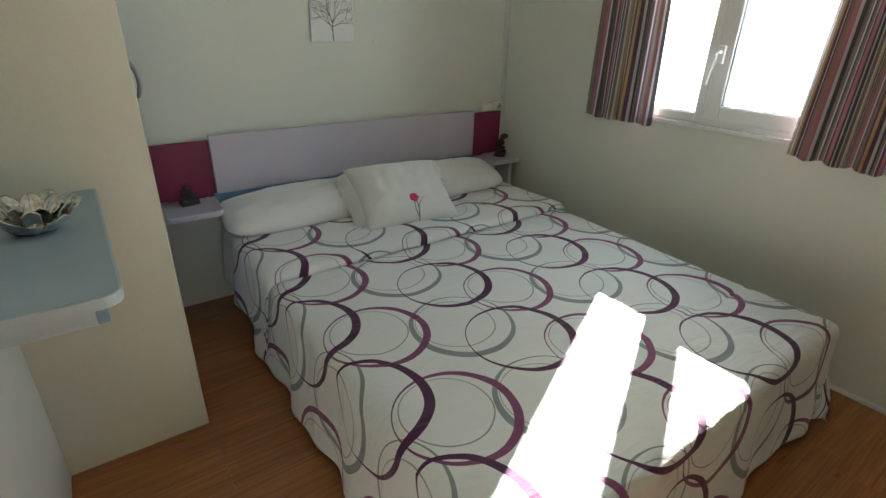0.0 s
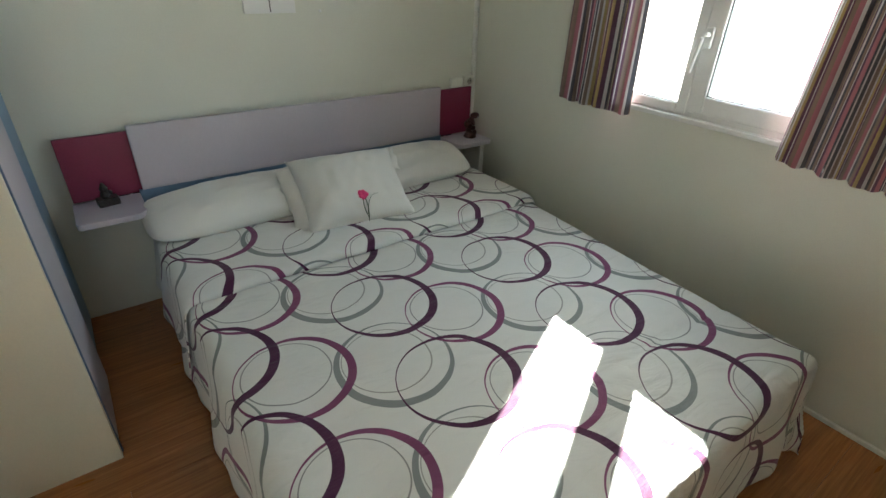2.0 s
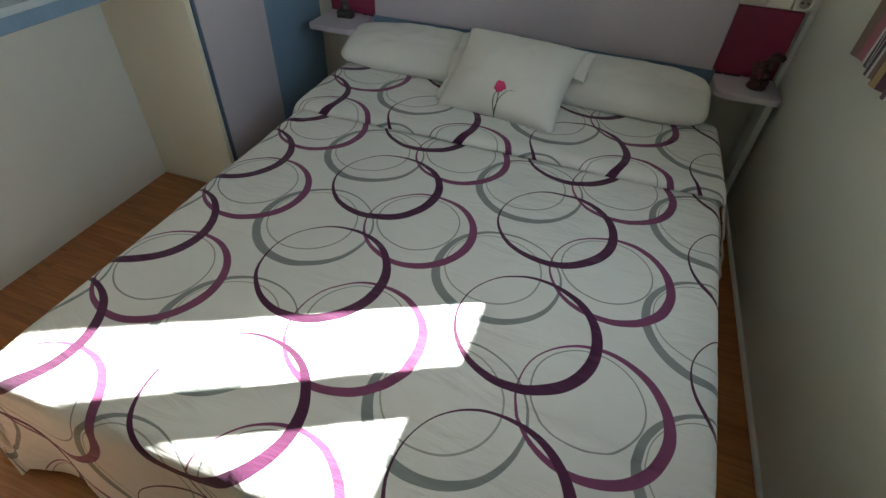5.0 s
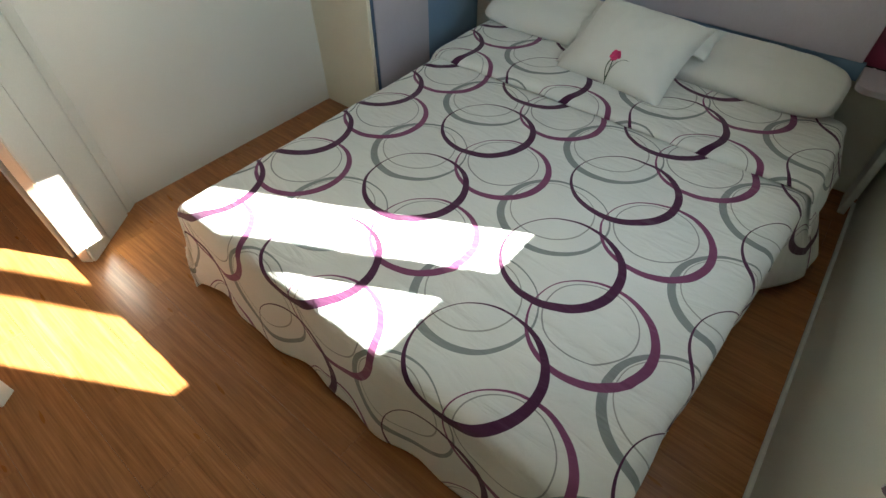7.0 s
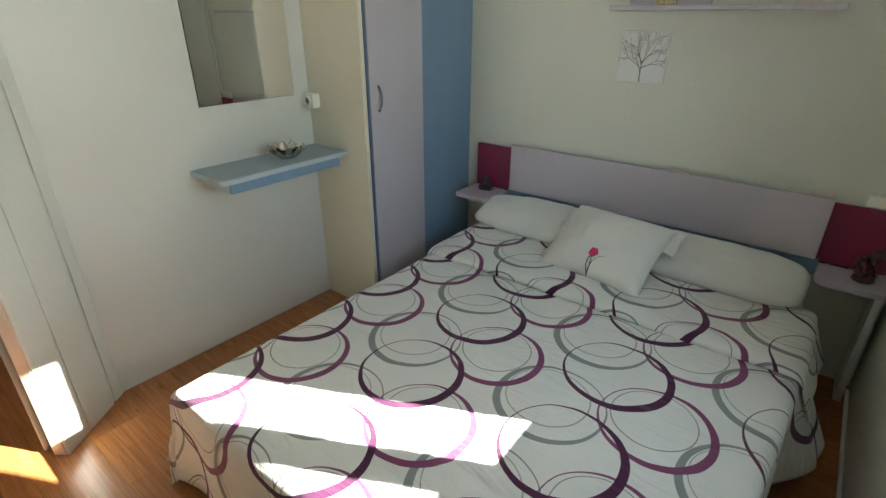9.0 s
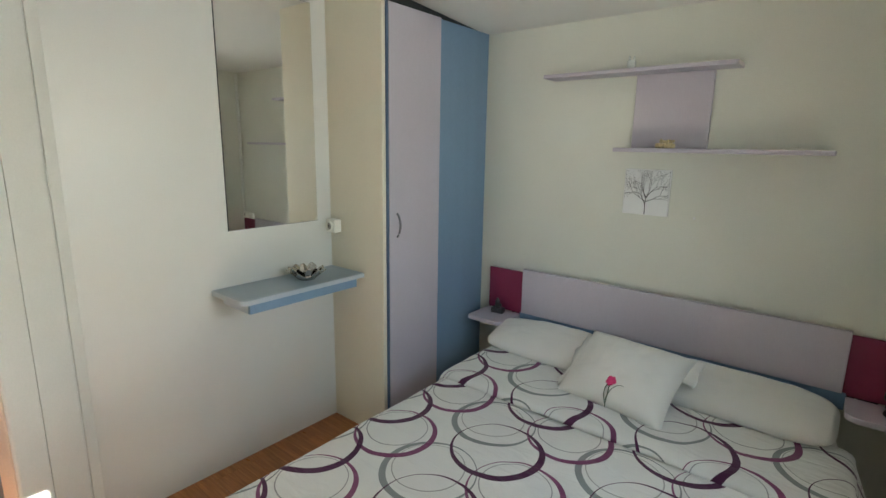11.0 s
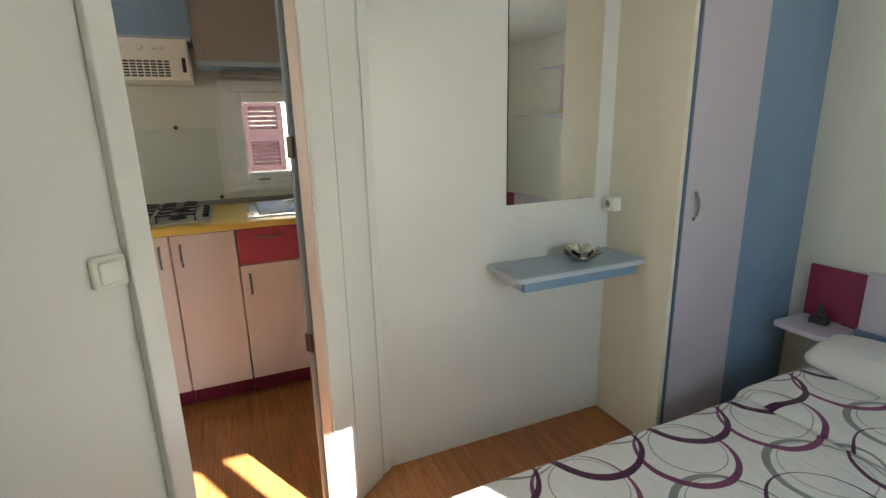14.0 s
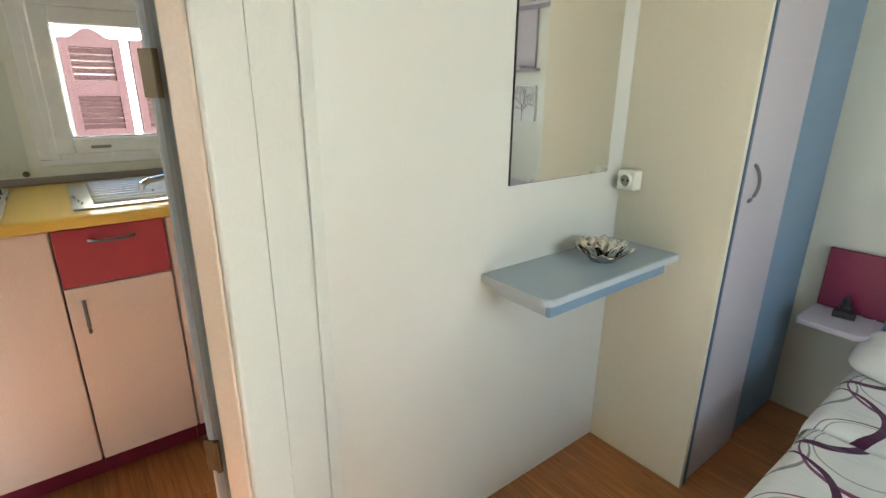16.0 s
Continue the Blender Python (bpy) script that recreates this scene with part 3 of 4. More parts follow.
def drape(name, parent, u0, u1, v0, v1, x0, x1, y0, z, duv, step, seed, flare=(0.10, 0.03, 0.10), roll=0.0, cloth=None):
    """A cloth laid over the bed: u across, v along; it hangs past x0, x1 and the foot y0."""
    nu, nv = int((u1 - u0) / step), int((v1 - v0) / step)
    bm = bmesh.new()
    lay = bm.loops.layers.uv.new("cloth")
    grid = []
    r = 0.045
    for j in range(nv + 1):
        v = v0 + (v1 - v0) * j / nv
        row = []
        for i in range(nu + 1):
            u = u0 + (u1 - u0) * i / nu
            x1v = x1 + min(0.060, 0.065 * max(0.0, v - 1.9))
            bil = max(0.0, min(1.0, (v - 2.70) / 0.18))
            ol, dl = edge_map(x0 + r - u, r, flare[0])
            orr, dr = edge_map(u - (x1v - r), r, flare[1] + (0.40 - flare[1]) * bil)
            of, df = edge_map(y0 + r - v, r, flare[2])
            x, y = u, v
            if u < x0 + r:
                x = x0 + r - ol
            elif u > x1v - r:
                x = x1v - r + orr
            if v < y0 + r:
                y = y0 + r - of
            side, foot = max(dl, dr), df
            down = max(side, foot) + 0.15 * min(side, foot)
            down = min(down, z - 0.012)
            k = min(1.0, max(side, foot) / 0.3)
            nz = noise.noise((u * 3.1 + seed, v * 3.1, 0.3)) * 0.004 + noise.noise((u * 9 + seed, v * 7, 2.3)) * 0.0034 + noise.noise((u * 24, v * 10 + seed, 5.3)) * 0.0021
            if side > 0.03:
                x += (-1 if dl > dr else 1) * k * (0.011 * math.sin(v * 15 + seed) + 0.007 * math.sin(v * 31 + 2))
            if foot > 0.03:
                y -= k * (0.011 * math.sin(u * 13 + seed) + 0.006 * math.sin(u * 29 + 1))
            if side > 0.03 and foot > 0.03:
                m = min(side, foot) / 0.3
                x += (-1 if dl > dr else 1) * 0.015 * m
                y -= 0.012 * m
            zz = z - down + nz
            if roll and v < v0 + 0.05:
                t = 1 - (v - v0) / 0.05
                zz -= roll * t * t * t
            # stitched seam across the foot half
            if not roll:
                seam = v - (1.955 - 0.05 * (u - 1.3))
                if u > 1.25:
                    zz -= 0.008 * math.exp(-(seam / 0.010) ** 2)
            row.append(bm.verts.new((x, y, zz)))
        grid.append(row)
    for j in range(nv):
        for i in range(nu):
            f = bm.faces.new((grid[j][i], grid[j][i + 1], grid[j + 1][i + 1], grid[j + 1][i]))
            for lp, (a, b) in zip(f.loops, ((i, j), (i + 1, j), (i + 1, j + 1), (i, j + 1))):
                lp[lay].uv = (u0 + (u1 - u0) * a / nu + duv[0], v0 + (v1 - v0) * b / nv + duv[1])
    bmesh.ops.transform(bm, matrix=parent.matrix_world.inverted(), verts=bm.verts)
    ob = part(name, bm, cloth or RINGS, parent, smooth=True)
    sol = ob.modifiers.new("thickness", "SOLIDIFY")
    sol.thickness, sol.offset = 0.004, -1
    return ob


quilt = thing("bedspread", "white bedspread printed with plum, mauve and grey rings, turned back", "bedspread", at=pose(1.39, 2.4, BZ))
drape("spread", quilt, BX0 - 0.34, BX1 + 0.37, BY0 - 0.34, 3.10, BX0, BX1, BY0, BZ, (0, 0), 0.0145, 1.0, flare=(0.10, 0.02, 0.10))
drape("turned_back_fold", quilt, BX0 - 0.26, BX1 + 0.20, 2.862, 3.330, BX0 - 0.010, BX1 + 0.012, 0.0, BZ + 0.030, (0.0, -0.02), 0.0145, 4.0, flare=(0.12, 0.32, 0.1), roll=0.026)
drape("sheet", bed, BX0 - 0.20, BX1 + 0.20, 3.03, 3.545, BX0 + 0.004, BX1 - 0.05, 0.0, BZ + 0.004, (0, 0), 0.02, 7.0, flare=(0.16, 0.1, 0.1), roll=0.001, cloth=LINEN)


def cushion(name, label, w, h, t, m, group="", pinch=0.10, soft=0.0, seed=0):
    """A stuffed pillow, lying in its own x-y plane with its thickness along z."""
    n = 30
    bm = bmesh.new()
    top, bot = [], []
    for j in range(n + 1):
        a, b = [], []
        for i in range(n + 1):
            u, v = 2 * i / n - 1, 2 * j / n - 1
            puff = (max(0, 1 - abs(u) ** 2.6) * max(0, 1 - abs(v) ** 2.6)) ** 0.5
            x = w / 2 * u * (1 - pinch * (1 - v * v) * 0.5) * math.sqrt(1 - soft * v ** 4)
            y = h / 2 * v * (1 - pinch * (1 - u * u) * 0.5) * math.sqrt(1 - soft * u ** 4)
            wr = noise.noise((u * 2.2 + seed, v * 2.2, seed)) * 0.12 + noise.noise((u * 6 + seed, v * 4, 3 + seed)) * 0.10 + noise.noise((u * 11 + seed, v * 5, 9 + seed)) * 0.05
            z = t / 2 * puff * (1 + wr)
            edge = i in (0, n) or j in (0, n)
            va = bm.verts.new((x, y, z + (0 if not edge else 0)))
            a.append(va)
            b.append(va if edge else bm.verts.new((x, y, -z * 0.8)))
        top.append(a)
        bot.append(b)
    for j in range(n):
        for i in range(n):
            bm.faces.new((top[j][i], top[j][i + 1], top[j + 1][i + 1], top[j + 1][i]))
            bm.faces.new((bot[j][i], bot[j + 1][i], bot[j + 1][i + 1], bot[j][i + 1]))
    ob = part(name, bm, LINEN, None, smooth=True)
    ob.matrix_world = m
    return tagged(ob, label, "pillow", group)


cushion("pillow", "white cotton bed pillow against the headboard", 0.80, 0.285, 0.145, pose(1.035, 3.378, 0.486, 16, 0, 1), "bed pillows", 0.03, 0.22, seed=1.3)
cushion("pillow", "white cotton bed pillow against the headboard", 0.72, 0.285, 0.145, pose(1.785, 3.378, 0.488, 17, 0, -1), "bed pillows", 0.03, 0.22, seed=4.1)
cush = cushion("cushion", "square white cushion with an embroidered red flower", 0.47, 0.375, 0.185, pose(1.412, 3.190, 0.520, 33, 0, -7), "", 0.17, seed=7.7)
cush["category"] = "cushion"


def on_cushion(x, y):
    u, v = x / 0.235, y / 0.1875
    puff = (max(0, 1 - abs(u) ** 2.6) * max(0, 1 - abs(v) ** 2.6)) ** 0.5
    wr = noise.noise((u * 2.2 + 7.7, v * 2.2, 7.7)) * 0.12 + noise.noise((u * 6 + 7.7, v * 4, 10.7)) * 0.10 + noise.noise((u * 11 + 7.7, v * 5, 16.7)) * 0.05
    return Vector((x, y, 0.0925 * puff * (1 + wr) + 0.002))


bm = bmesh.new()
rnd = random.Random(4)
for k in range(16):
    a, r = k * 2.4, 0.0042 * math.sqrt(k)
    blob(on_cushion(0.005 + r * math.cos(a), -0.088 + r * math.sin(a)), 0.0095, (1, 1, 0.55), bm, 1)
part("flower_head", bm, ROSE, cush, "red yarn flower head", smooth=True)
for bend, length in ((0.004, 0.088), (-0.012, 0.080)):
    part("stem", rod([on_cushion(0.005 + bend * math.sin(q * 3.1) + 0.004 * q, -0.094 - length * q) for q in [k / 8 for k in range(9)]], 0.0018, 6), STEM, cush, "dark green stitched stem")
part("leaf", rod([on_cushion(0.008 + 0.045 * q * q + 0.012 * q, -0.165 + 0.070 * math.sin(q * 1.6)) for q in [k / 8 for k in range(9)]], 0.0018, 6, taper=0.0006), STEM, cush, "dark green stitched leaf")



def cover_flap(side, v0, v1, long, droop):
    """Loose open end of the cushion cover, hanging past one short side."""
    bm = bmesh.new()
    n, rows = 18, []
    for j in range(n + 1):
        v = v0 + (v1 - v0) * j / n
        root = 0.235 * (1 - 0.17 * (1 - v * v) * 0.5) - 0.004
        row = []
        for i in range(7):
            q = i / 6
            z = -droop * q * q + 0.010 * q * math.sin(v * 9 + side) + 0.006 * q * math.sin(v * 21)
            row.append(bm.verts.new((side * (root + long * q * (1 + 0.15 * math.sin(v * 5))), 0.1875 * v * (1 + 0.05 * q), z)))
        rows.append(row)
    for a, b in zip(rows, rows[1:]):
        for i in range(6):
            bm.faces.new((a[i], a[i + 1], b[i + 1], b[i]))
    ob = part("flap", bm, LINEN, cush, "loose hem of the cushion cover", smooth=True)
    sol = ob.modifiers.new("thickness", "SOLIDIFY")
    sol.thickness = 0.003


cover_flap(-1, -0.80, 0.85, 0.055, 0.045)
cover_flap(1, 0.35, 0.97, 0.040, 0.020)

# ---- headboard and bedside shelves ----
head = thing("headboard", "lilac headboard with a blue lower rail and wine-red side panels", "headboard", at=pose(1.41, YH, 0.45))
back = head.matrix_world.inverted()
for n, lo, hi, m, lab in (
    ("panel", (0.684, 3.566, 0.540), (2.136, 3.588, 0.796), LILAC, "lilac laminate panel"),
    ("rail", (0.672, 3.574, 0.470), (2.150, 3.600, 0.5385), BLUE, "blue lower rail"),
    ("side_panel", (0.450, 3.586, 0.528), (0.690, 3.604, 0.772), WINE, "wine-red side panel"),
    ("side_panel", (2.130, 3.5895, 0.528), (2.362, 3.606, 0.777), WINE, "wine-red side panel"),
    ("batten", (0.60, 3.6065, 0.50), (2.25, 3.6215, 0.75), DARKGAP, ""),
):
    bm = box(lo, hi, 0.003)
    bmesh.ops.transform(bm, matrix=back, verts=bm.verts)
    part(n, bm, m, head, lab)


def rounded(x0, x1, y0, y1, radii):
    """Outline of a plate, with a radius at each corner: (x0,y0), (x1,y0), (x1,y1), (x0,y1)."""
    out = []
    for (cx, cy, sx, sy, a0), r in zip(((x0, y0, 1, 1, 180), (x1, y0, -1, 1, 270), (x1, y1, -1, -1, 0), (x0, y1, 1, -1, 90)), radii):
        if r == 0:
            out.append((cx, cy))
            continue
        for k in range(7):
            a = radians(a0 + 15 * k)
            out.append((cx + sx * r + r * math.cos(a), cy + sy * r + r * math.sin(a)))
    return out


for x0, x1, rr in ((0.445, 0.672, (0.02, 0.045, 0, 0)), (2.150, 2.374, (0.045, 0.02, 0, 0))):
    ns = thing("bedside_shelf", "small lilac bedside shelf with rounded corners fixed to the wall", "shelf", "bedside shelves", at=pose((x0 + x1) / 2, 3.5, 0.50))
    back = ns.matrix_world.inverted()
    bm = prism(rounded(x0, x1, 3.372 if x0 < 1 else 3.40, 3.5855, rr), 0.503, 0.5265, 0.003)
    bmesh.ops.transform(bm, matrix=back, verts=bm.verts)
    part("top", bm, LILAC, ns)
    if x0 > 1:
        bm = box((2.345, 3.46, 0.0), (2.372, 3.598, 0.502), 0.003)
        bmesh.ops.transform(bm, matrix=back, verts=bm.verts)
        part("support", bm, TRIM, ns, "pale upright support")
    for xs in (x0 + 0.03, x1 - 0.03):
        bm = blob((xs, 3.577, 0.5285), 0.005, (1, 1, 0.6), None, 1)
        bmesh.ops.transform(bm, matrix=back, verts=bm.verts)
        part("white_dot", bm, PVC, ns, "white screw cap")

# small dark figure on a black base
bm = box((-0.036, -0.022, 0), (0.036, 0.022, 0.030), 0.004)
lathe([(0.014, 0.030), (0.018, 0.040), (0.012, 0.055), (0.015, 0.066), (0.008, 0.080), (0.004, 0.088)], (-0.004, 0, 0), 10, bm)
blob((0.012, 0, 0.045), 0.012, (1, 0.8, 1.1), bm, 1)
fig = part("figurine", bm, DARKFIG, None, smooth=False)
fig.matrix_world = pose(0.560, 3.518, 0.5268, 0, 0, 8)
tagged(fig, "small dark ornament on a black base, on the bedside shelf", "ornament")

bm = bmesh.new()
rnd = random.Random(12)
lathe([(0.026, 0.0), (0.030, 0.004), (0.028, 0.012), (0.020, 0.022)], (0, 0, 0), 14, bm)
for k in range(26):
    a, h = rnd.uniform(0, 6.28), rnd.uniform(0.02, 0.085)
    r = 0.022 * (1.1 - h / 0.13)
    blob((r * math.cos(a) + 0.10 * (h - 0.02) * 0.25, r * math.sin(a), h), rnd.uniform(0.008, 0.013), (1, 1, 1.1), bm, 1)
blob((0.022, 0, 0.098), 0.020, (1.2, 0.9, 0.7), bm, 2)
blob((-0.024, 0, 0.062), 0.014, (0.8, 0.8, 1.4), bm, 1)
fig = part("figurine", bm, BROWN, None, smooth=True)
fig.matrix_world = pose(2.292, 3.495, 0.5268) @ Matrix.Diagonal((1.2, 1.2, 1.2, 1))
tagged(fig, "dark brown carved bead figurine on the bedside shelf", "ornament")


# ---- sockets and switch ----
def plate(name, label, m, w, h, deep, kind):
    """A plate in its own x-z plane, facing -y."""
    t = thing(name, label, "socket" if kind == "socket" else "switch", at=m)
    part("housing", box((-w / 2, -deep, -h / 2), (w / 2, -0.0005, h / 2), 0.006, 3), PLASTIC, t)
    if kind == "socket":
        bm = bmesh.new()
        n = 24
        lathe([(0.0200, 0), (0.0250, 0), (0.0245, 0.010), (0.0232, 0.012), (0.0205, 0.012), (0.0198, 0.0002)], (0, 0, 0), n, bm)
        bmesh.ops.transform(bm, matrix=Matrix.Translation((0, -deep, 0)) @ pose(0, 0, 0, 90), verts=bm.verts)
        part("collar", bm, PLASTIC, t)
        # disc at the bottom of the collar, coloured darker to imitate shade
        bm = lathe([(0.019, 0), (0.019, 0.0015)], (0, 0, 0), n)
        bmesh.ops.transform(bm, matrix=Matrix.Translation((0, -deep, 0)) @ pose(0, 0, 0, 90), verts=bm.verts)
        well = part("well", bm, SHADEPLASTIC, t, "socket well with the shade of its recess put into the colour")
        for xx in (-0.009, 0.009):
            bm = lathe([(0.0038, 0), (0.0038, 0.003)], (0, 0, 0), 10)
            bmesh.ops.transform(bm, matrix=Matrix.Translation((xx, -deep, 0)) @ pose(0, 0, 0, 90), verts=bm.verts)
            part("pin_hole", bm, BLACK, well)
    elif kind == "switch":
        b = box((-w * 0.36, -deep - 0.007, -h * 0.36), (w * 0.36, -deep + 0.002, h * 0.36), 0.005, 3)
        part("rocker", b, PLASTIC, t, "ivory rocker")
    return t


plate("wall_socket", "ivory round-pin socket on the wall above the bedside shelf", pose(2.345, YH, 0.807), 0.064, 0.056, 0.028, "socket")
plate("wall_switch", "ivory blank switch plate beside the socket", pose(2.268, YH, 0.803), 0.080, 0.050, 0.024, "plain")
plate("wall_socket", "ivory box socket on the cream panel beside the mirror", pose(0.052, 2.77, 1.068), 0.066, 0.066, 0.046, "socket")
# the light switch stands beside the door casing
sw = Matrix(((D.x, -N.x, 0, 0), (D.y, -N.y, 0, 0), (0, 0, 1, 0), (0, 0, 0, 1)))
p0 = slant(0.957, 0.001, 1.155)
plate("light_switch", "ivory square light switch beside the door casing", Matrix.Translation(p0) @ sw, 0.068, 0.068, 0.022, "switch")

# ---- wall shelves, picture ----
ws = thing("wall_shelf", "staggered lilac wall shelf unit with a back panel above the bed", "shelf", at=pose(1.38, YH, 1.64))
back = ws.matrix_world.inverted()
for n, lo, hi in (("upper_board", (0.788, 3.490, 1.806), (1.642, 3.6215, 1.824)), ("lower_board", (1.182, 3.452, 1.458), (1.990, 3.6215, 1.476)), ("back_panel", (1.212, 3.604, 1.477), (1.540, 3.6215, 1.805))):
    bm = box(lo, hi, 0.003)
    bmesh.ops.transform(bm, matrix=back, verts=bm.verts)
    part(n, bm, LILAC, ws)

bm = box((-0.018, -0.012, 0), (0.018, 0.012, 0.040), 0.006)
blob((-0.010, 0, 0.048), 0.008, (0.7, 0.8, 1.8), bm, 1)
blob((0.010, 0, 0.046), 0.008, (0.7, 0.8, 1.6), bm, 1)
fig = part("figurine", bm, CERAMIC, None, smooth=True)
fig.matrix_world = pose(1.202, 3.545, 1.8245, 0, 0, 5)
tagged(fig, "small pale glazed ornament on the upper wall shelf", "ornament")
bm = box((-0.040, -0.018, 0), (0.040, 0.018, 0.022), 0.006)
rnd = random.Random(3)
for k in range(14):
    blob((rnd.uniform(-0.036, 0.036), rnd.uniform(-0.014, 0.014), 0.028 + rnd.uniform(-0.004, 0.006)), rnd.uniform(0.006, 0.010), (1, 1, 0.8), bm, 1)
fig = part("candle_box", bm, CERAMICY, None, smooth=True)
fig.matrix_world = pose(1.392, 3.515, 1.4765, 0, 0, 4)
tagged(fig, "small cream and brown flower-box ornament on the lower wall shelf", "ornament")

pic = thing("picture", "white canvas print of a bare branching tree", "picture", at=pose(1.302, YH, 1.271))
part("canvas", box((-0.106, -0.013, -0.108), (0.106, -0.0005, 0.108), 0.003), CANVAS, pic)
bm = bmesh.new()
rnd = random.Random(21)


def twig(x, z, ang, length, width, depth):
    pts = [(x, z)]
    a = ang
    for k in range(4):
        a += rnd.uniform(-0.16, 0.16)
        x, z = x + math.sin(a) * length / 4, z + math.cos(a) * length / 4
        pts.append((max(-0.100, min(0.100, x)), max(-0.100, min(0.102, z))))
    left, right = [], []
    for i, (px, pz) in enumerate(pts):
        q = pts[min(i + 1, 4)], pts[max(i - 1, 0)]
        dx, dz = q[0][0] - q[1][0], q[0][1] - q[1][1]
        ln = math.hypot(dx, dz) or 1
        w = width * (1 - 0.45 * i / 4)
        left.append(bm.verts.new((px - dz / ln * w, -0.0138 - 0.0001 * depth, pz + dx / ln * w)))
        right.append(bm.verts.new((px + dz / ln * w, -0.0138 - 0.0001 * depth, pz - dx / ln * w)))
    for i in range(4):
        bm.faces.new((left[i], right[i], right[i + 1], left[i + 1]))
    if depth < 4:
        for k, at in ((-1, 4), (1, 4), (rnd.choice((-1, 1)), 2)):
            px, pz = pts[at]
            twig(px, pz, a + k * rnd.uniform(0.30, 0.62), length * rnd.uniform(0.62, 0.78), width * 0.60, depth + 1)


twig(0.0, -0.104, 0.05, 0.080, 0.0024, 0)
for side in (-1, 1):
    twig(0.0, -0.045, side * 0.95, 0.070, 0.0015, 1)
    twig(0.0, -0.030, side * 0.45, 0.072, 0.0015, 1)
part("printed_tree", bm, INK, pic, "black printed tree")
# small white disc added in place of a specular highlight on the wall
cap = part("white_dot", blob((0, 0, 0), 0.007, (1, 0.4, 1), None, 2), PVC, None, smooth=True)
cap.matrix_world = pose(1.52, YH - 0.002, 1.168)
tagged(cap, "white dot painted as a glint on the wall above the headboard", "screw cap")

# ---- mirror and console ----
mir = thing("wall_mirror_glass", "tall frameless wall mirror with a thin dark edge", "mirror", at=pose(0, 2.452, 1.60))
part("edge", box((0.0005, -0.232, -0.504), (0.0055, 0.231, 0.505)), DARKGAP, mir, "dark mirror edge")
part("glass", box((0.0056, -0.2305, -0.5025), (0.0070, 0.2295, 0.5035)), MIRROR, mir)
for yy in (-0.14, 0.14):
    part("clip", box((0.0071, yy - 0.008, -0.506), (0.0095, yy + 0.008, -0.494), 0.001), GLASS, mir, "clear mirror clip")

con = thing("console_shelf", "grey-blue wall console shelf with a blue apron below the mirror", "shelf", at=pose(0, 2.45, 0.84))
back = con.matrix_world.inverted()
bm = prism(rounded(0.0015, 0.250, 2.128, 2.7685, (0, 0.035, 0, 0)), 0.829, 0.848)
bmesh.ops.transform(bm, matrix=back, verts=bm.verts)
part("edge_band", bm, EDGEBLUE, con, "pale edge band")
bm = prism(rounded(0.0015, 0.246, 2.132, 2.7685, (0, 0.032, 0, 0)), 0.8482, 0.8500)
bmesh.ops.transform(bm, matrix=back, verts=bm.verts)
part("top", bm, GREYBLUE, con)
for n, lo, hi in (("apron", (0.205, 2.175, 0.780), (0.222, 2.745, 0.8285)), ("end_panel", (0.0015, 2.175, 0.780), (0.2048, 2.191, 0.8285))):
    bm = box(lo, hi, 0.002)
    bmesh.ops.transform(bm, matrix=back, verts=bm.verts)
    part(n, bm, BLUE if n == "apron" else EDGEBLUE, con)

bowl = thing("glass_bowl", "silvered glass flower-shaped bowl on the console", "bowl", at=pose(0.135, 2.515, 0.8505) @ Matrix.Diagonal((1.14, 1.14, 1.0, 1)))
part("dish", lathe([(0.026, 0.0), (0.036, 0.002), (0.046, 0.016), (0.048, 0.024), (0.045, 0.024), (0.041, 0.015), (0.030, 0.006), (0.004, 0.005)], (0, 0, 0), 28), CRYSTAL, bowl, smooth=True)


def petal(length, width, curl):
    """A cupped petal with a notched, rolled tip; x runs outwards, z up."""
    bm = bmesh.new()
    rows = []
    for j in range(8):
        q = j / 7
        w = width * (0.45 + 0.9 * math.sin(0.3 + q * 2.3)) * 0.5
        row = []
        for i in range(7):
            u = i / 3 - 1
            tip = 0.12 * length * (abs(u) ** 1.5 - 0.5 * u * u) if j > 5 else 0.0
            out = length * 0.62 * math.sin(q * curl) / curl * 1.5 + tip
            row.append(bm.verts.new((out - 0.25 * width * u * u, w * u, length * (q - 0.28 * q * q) + 0.004 * math.cos(3 * u))))
        rows.append(row)
    for a, b in zip(rows, rows[1:]):
        for i in range(6):
            bm.faces.new((a[i], a[i + 1], b[i + 1], b[i]))
    return bm


for count, rad, size, lift in ((12, 0.036, 0.060, 0.003), (9, 0.020, 0.058, 0.005)):
    for k in range(count):
        bm = petal(size, size * 0.42, 1.1)
        bmesh.ops.transform(bm, matrix=pose(0, 0, 0, 0, 0, 360 * (k + lift * 40) / count) @ pose(rad, 0, lift, 0, (-6 if rad > 0.03 else -14) + 13 * math.sin(k * 2.7), 0), verts=bm.verts)
        ob = part("petal", bm, CRYSTAL, bowl, smooth=True)
        sol = ob.modifiers.new("thickness", "SOLIDIFY")
        sol.thickness = 0.0025

# ---- wardrobe ----
wd = thing("wardrobe", "built-in wardrobe with a lilac door and a blue panel", "wardrobe", at=pose(0.37, 3.2, 0))
back = wd.matrix_world.inverted()


def bow(p, q, out, r):
    """A bow handle between two points, arched by the vector out."""
    p, q, out = Vector(p), Vector(q), Vector(out)
    return rod([p + (q - p) * (k / 12) + out * math.sin(math.pi * k / 12) ** 0.7 for k in range(13)], r, 8)


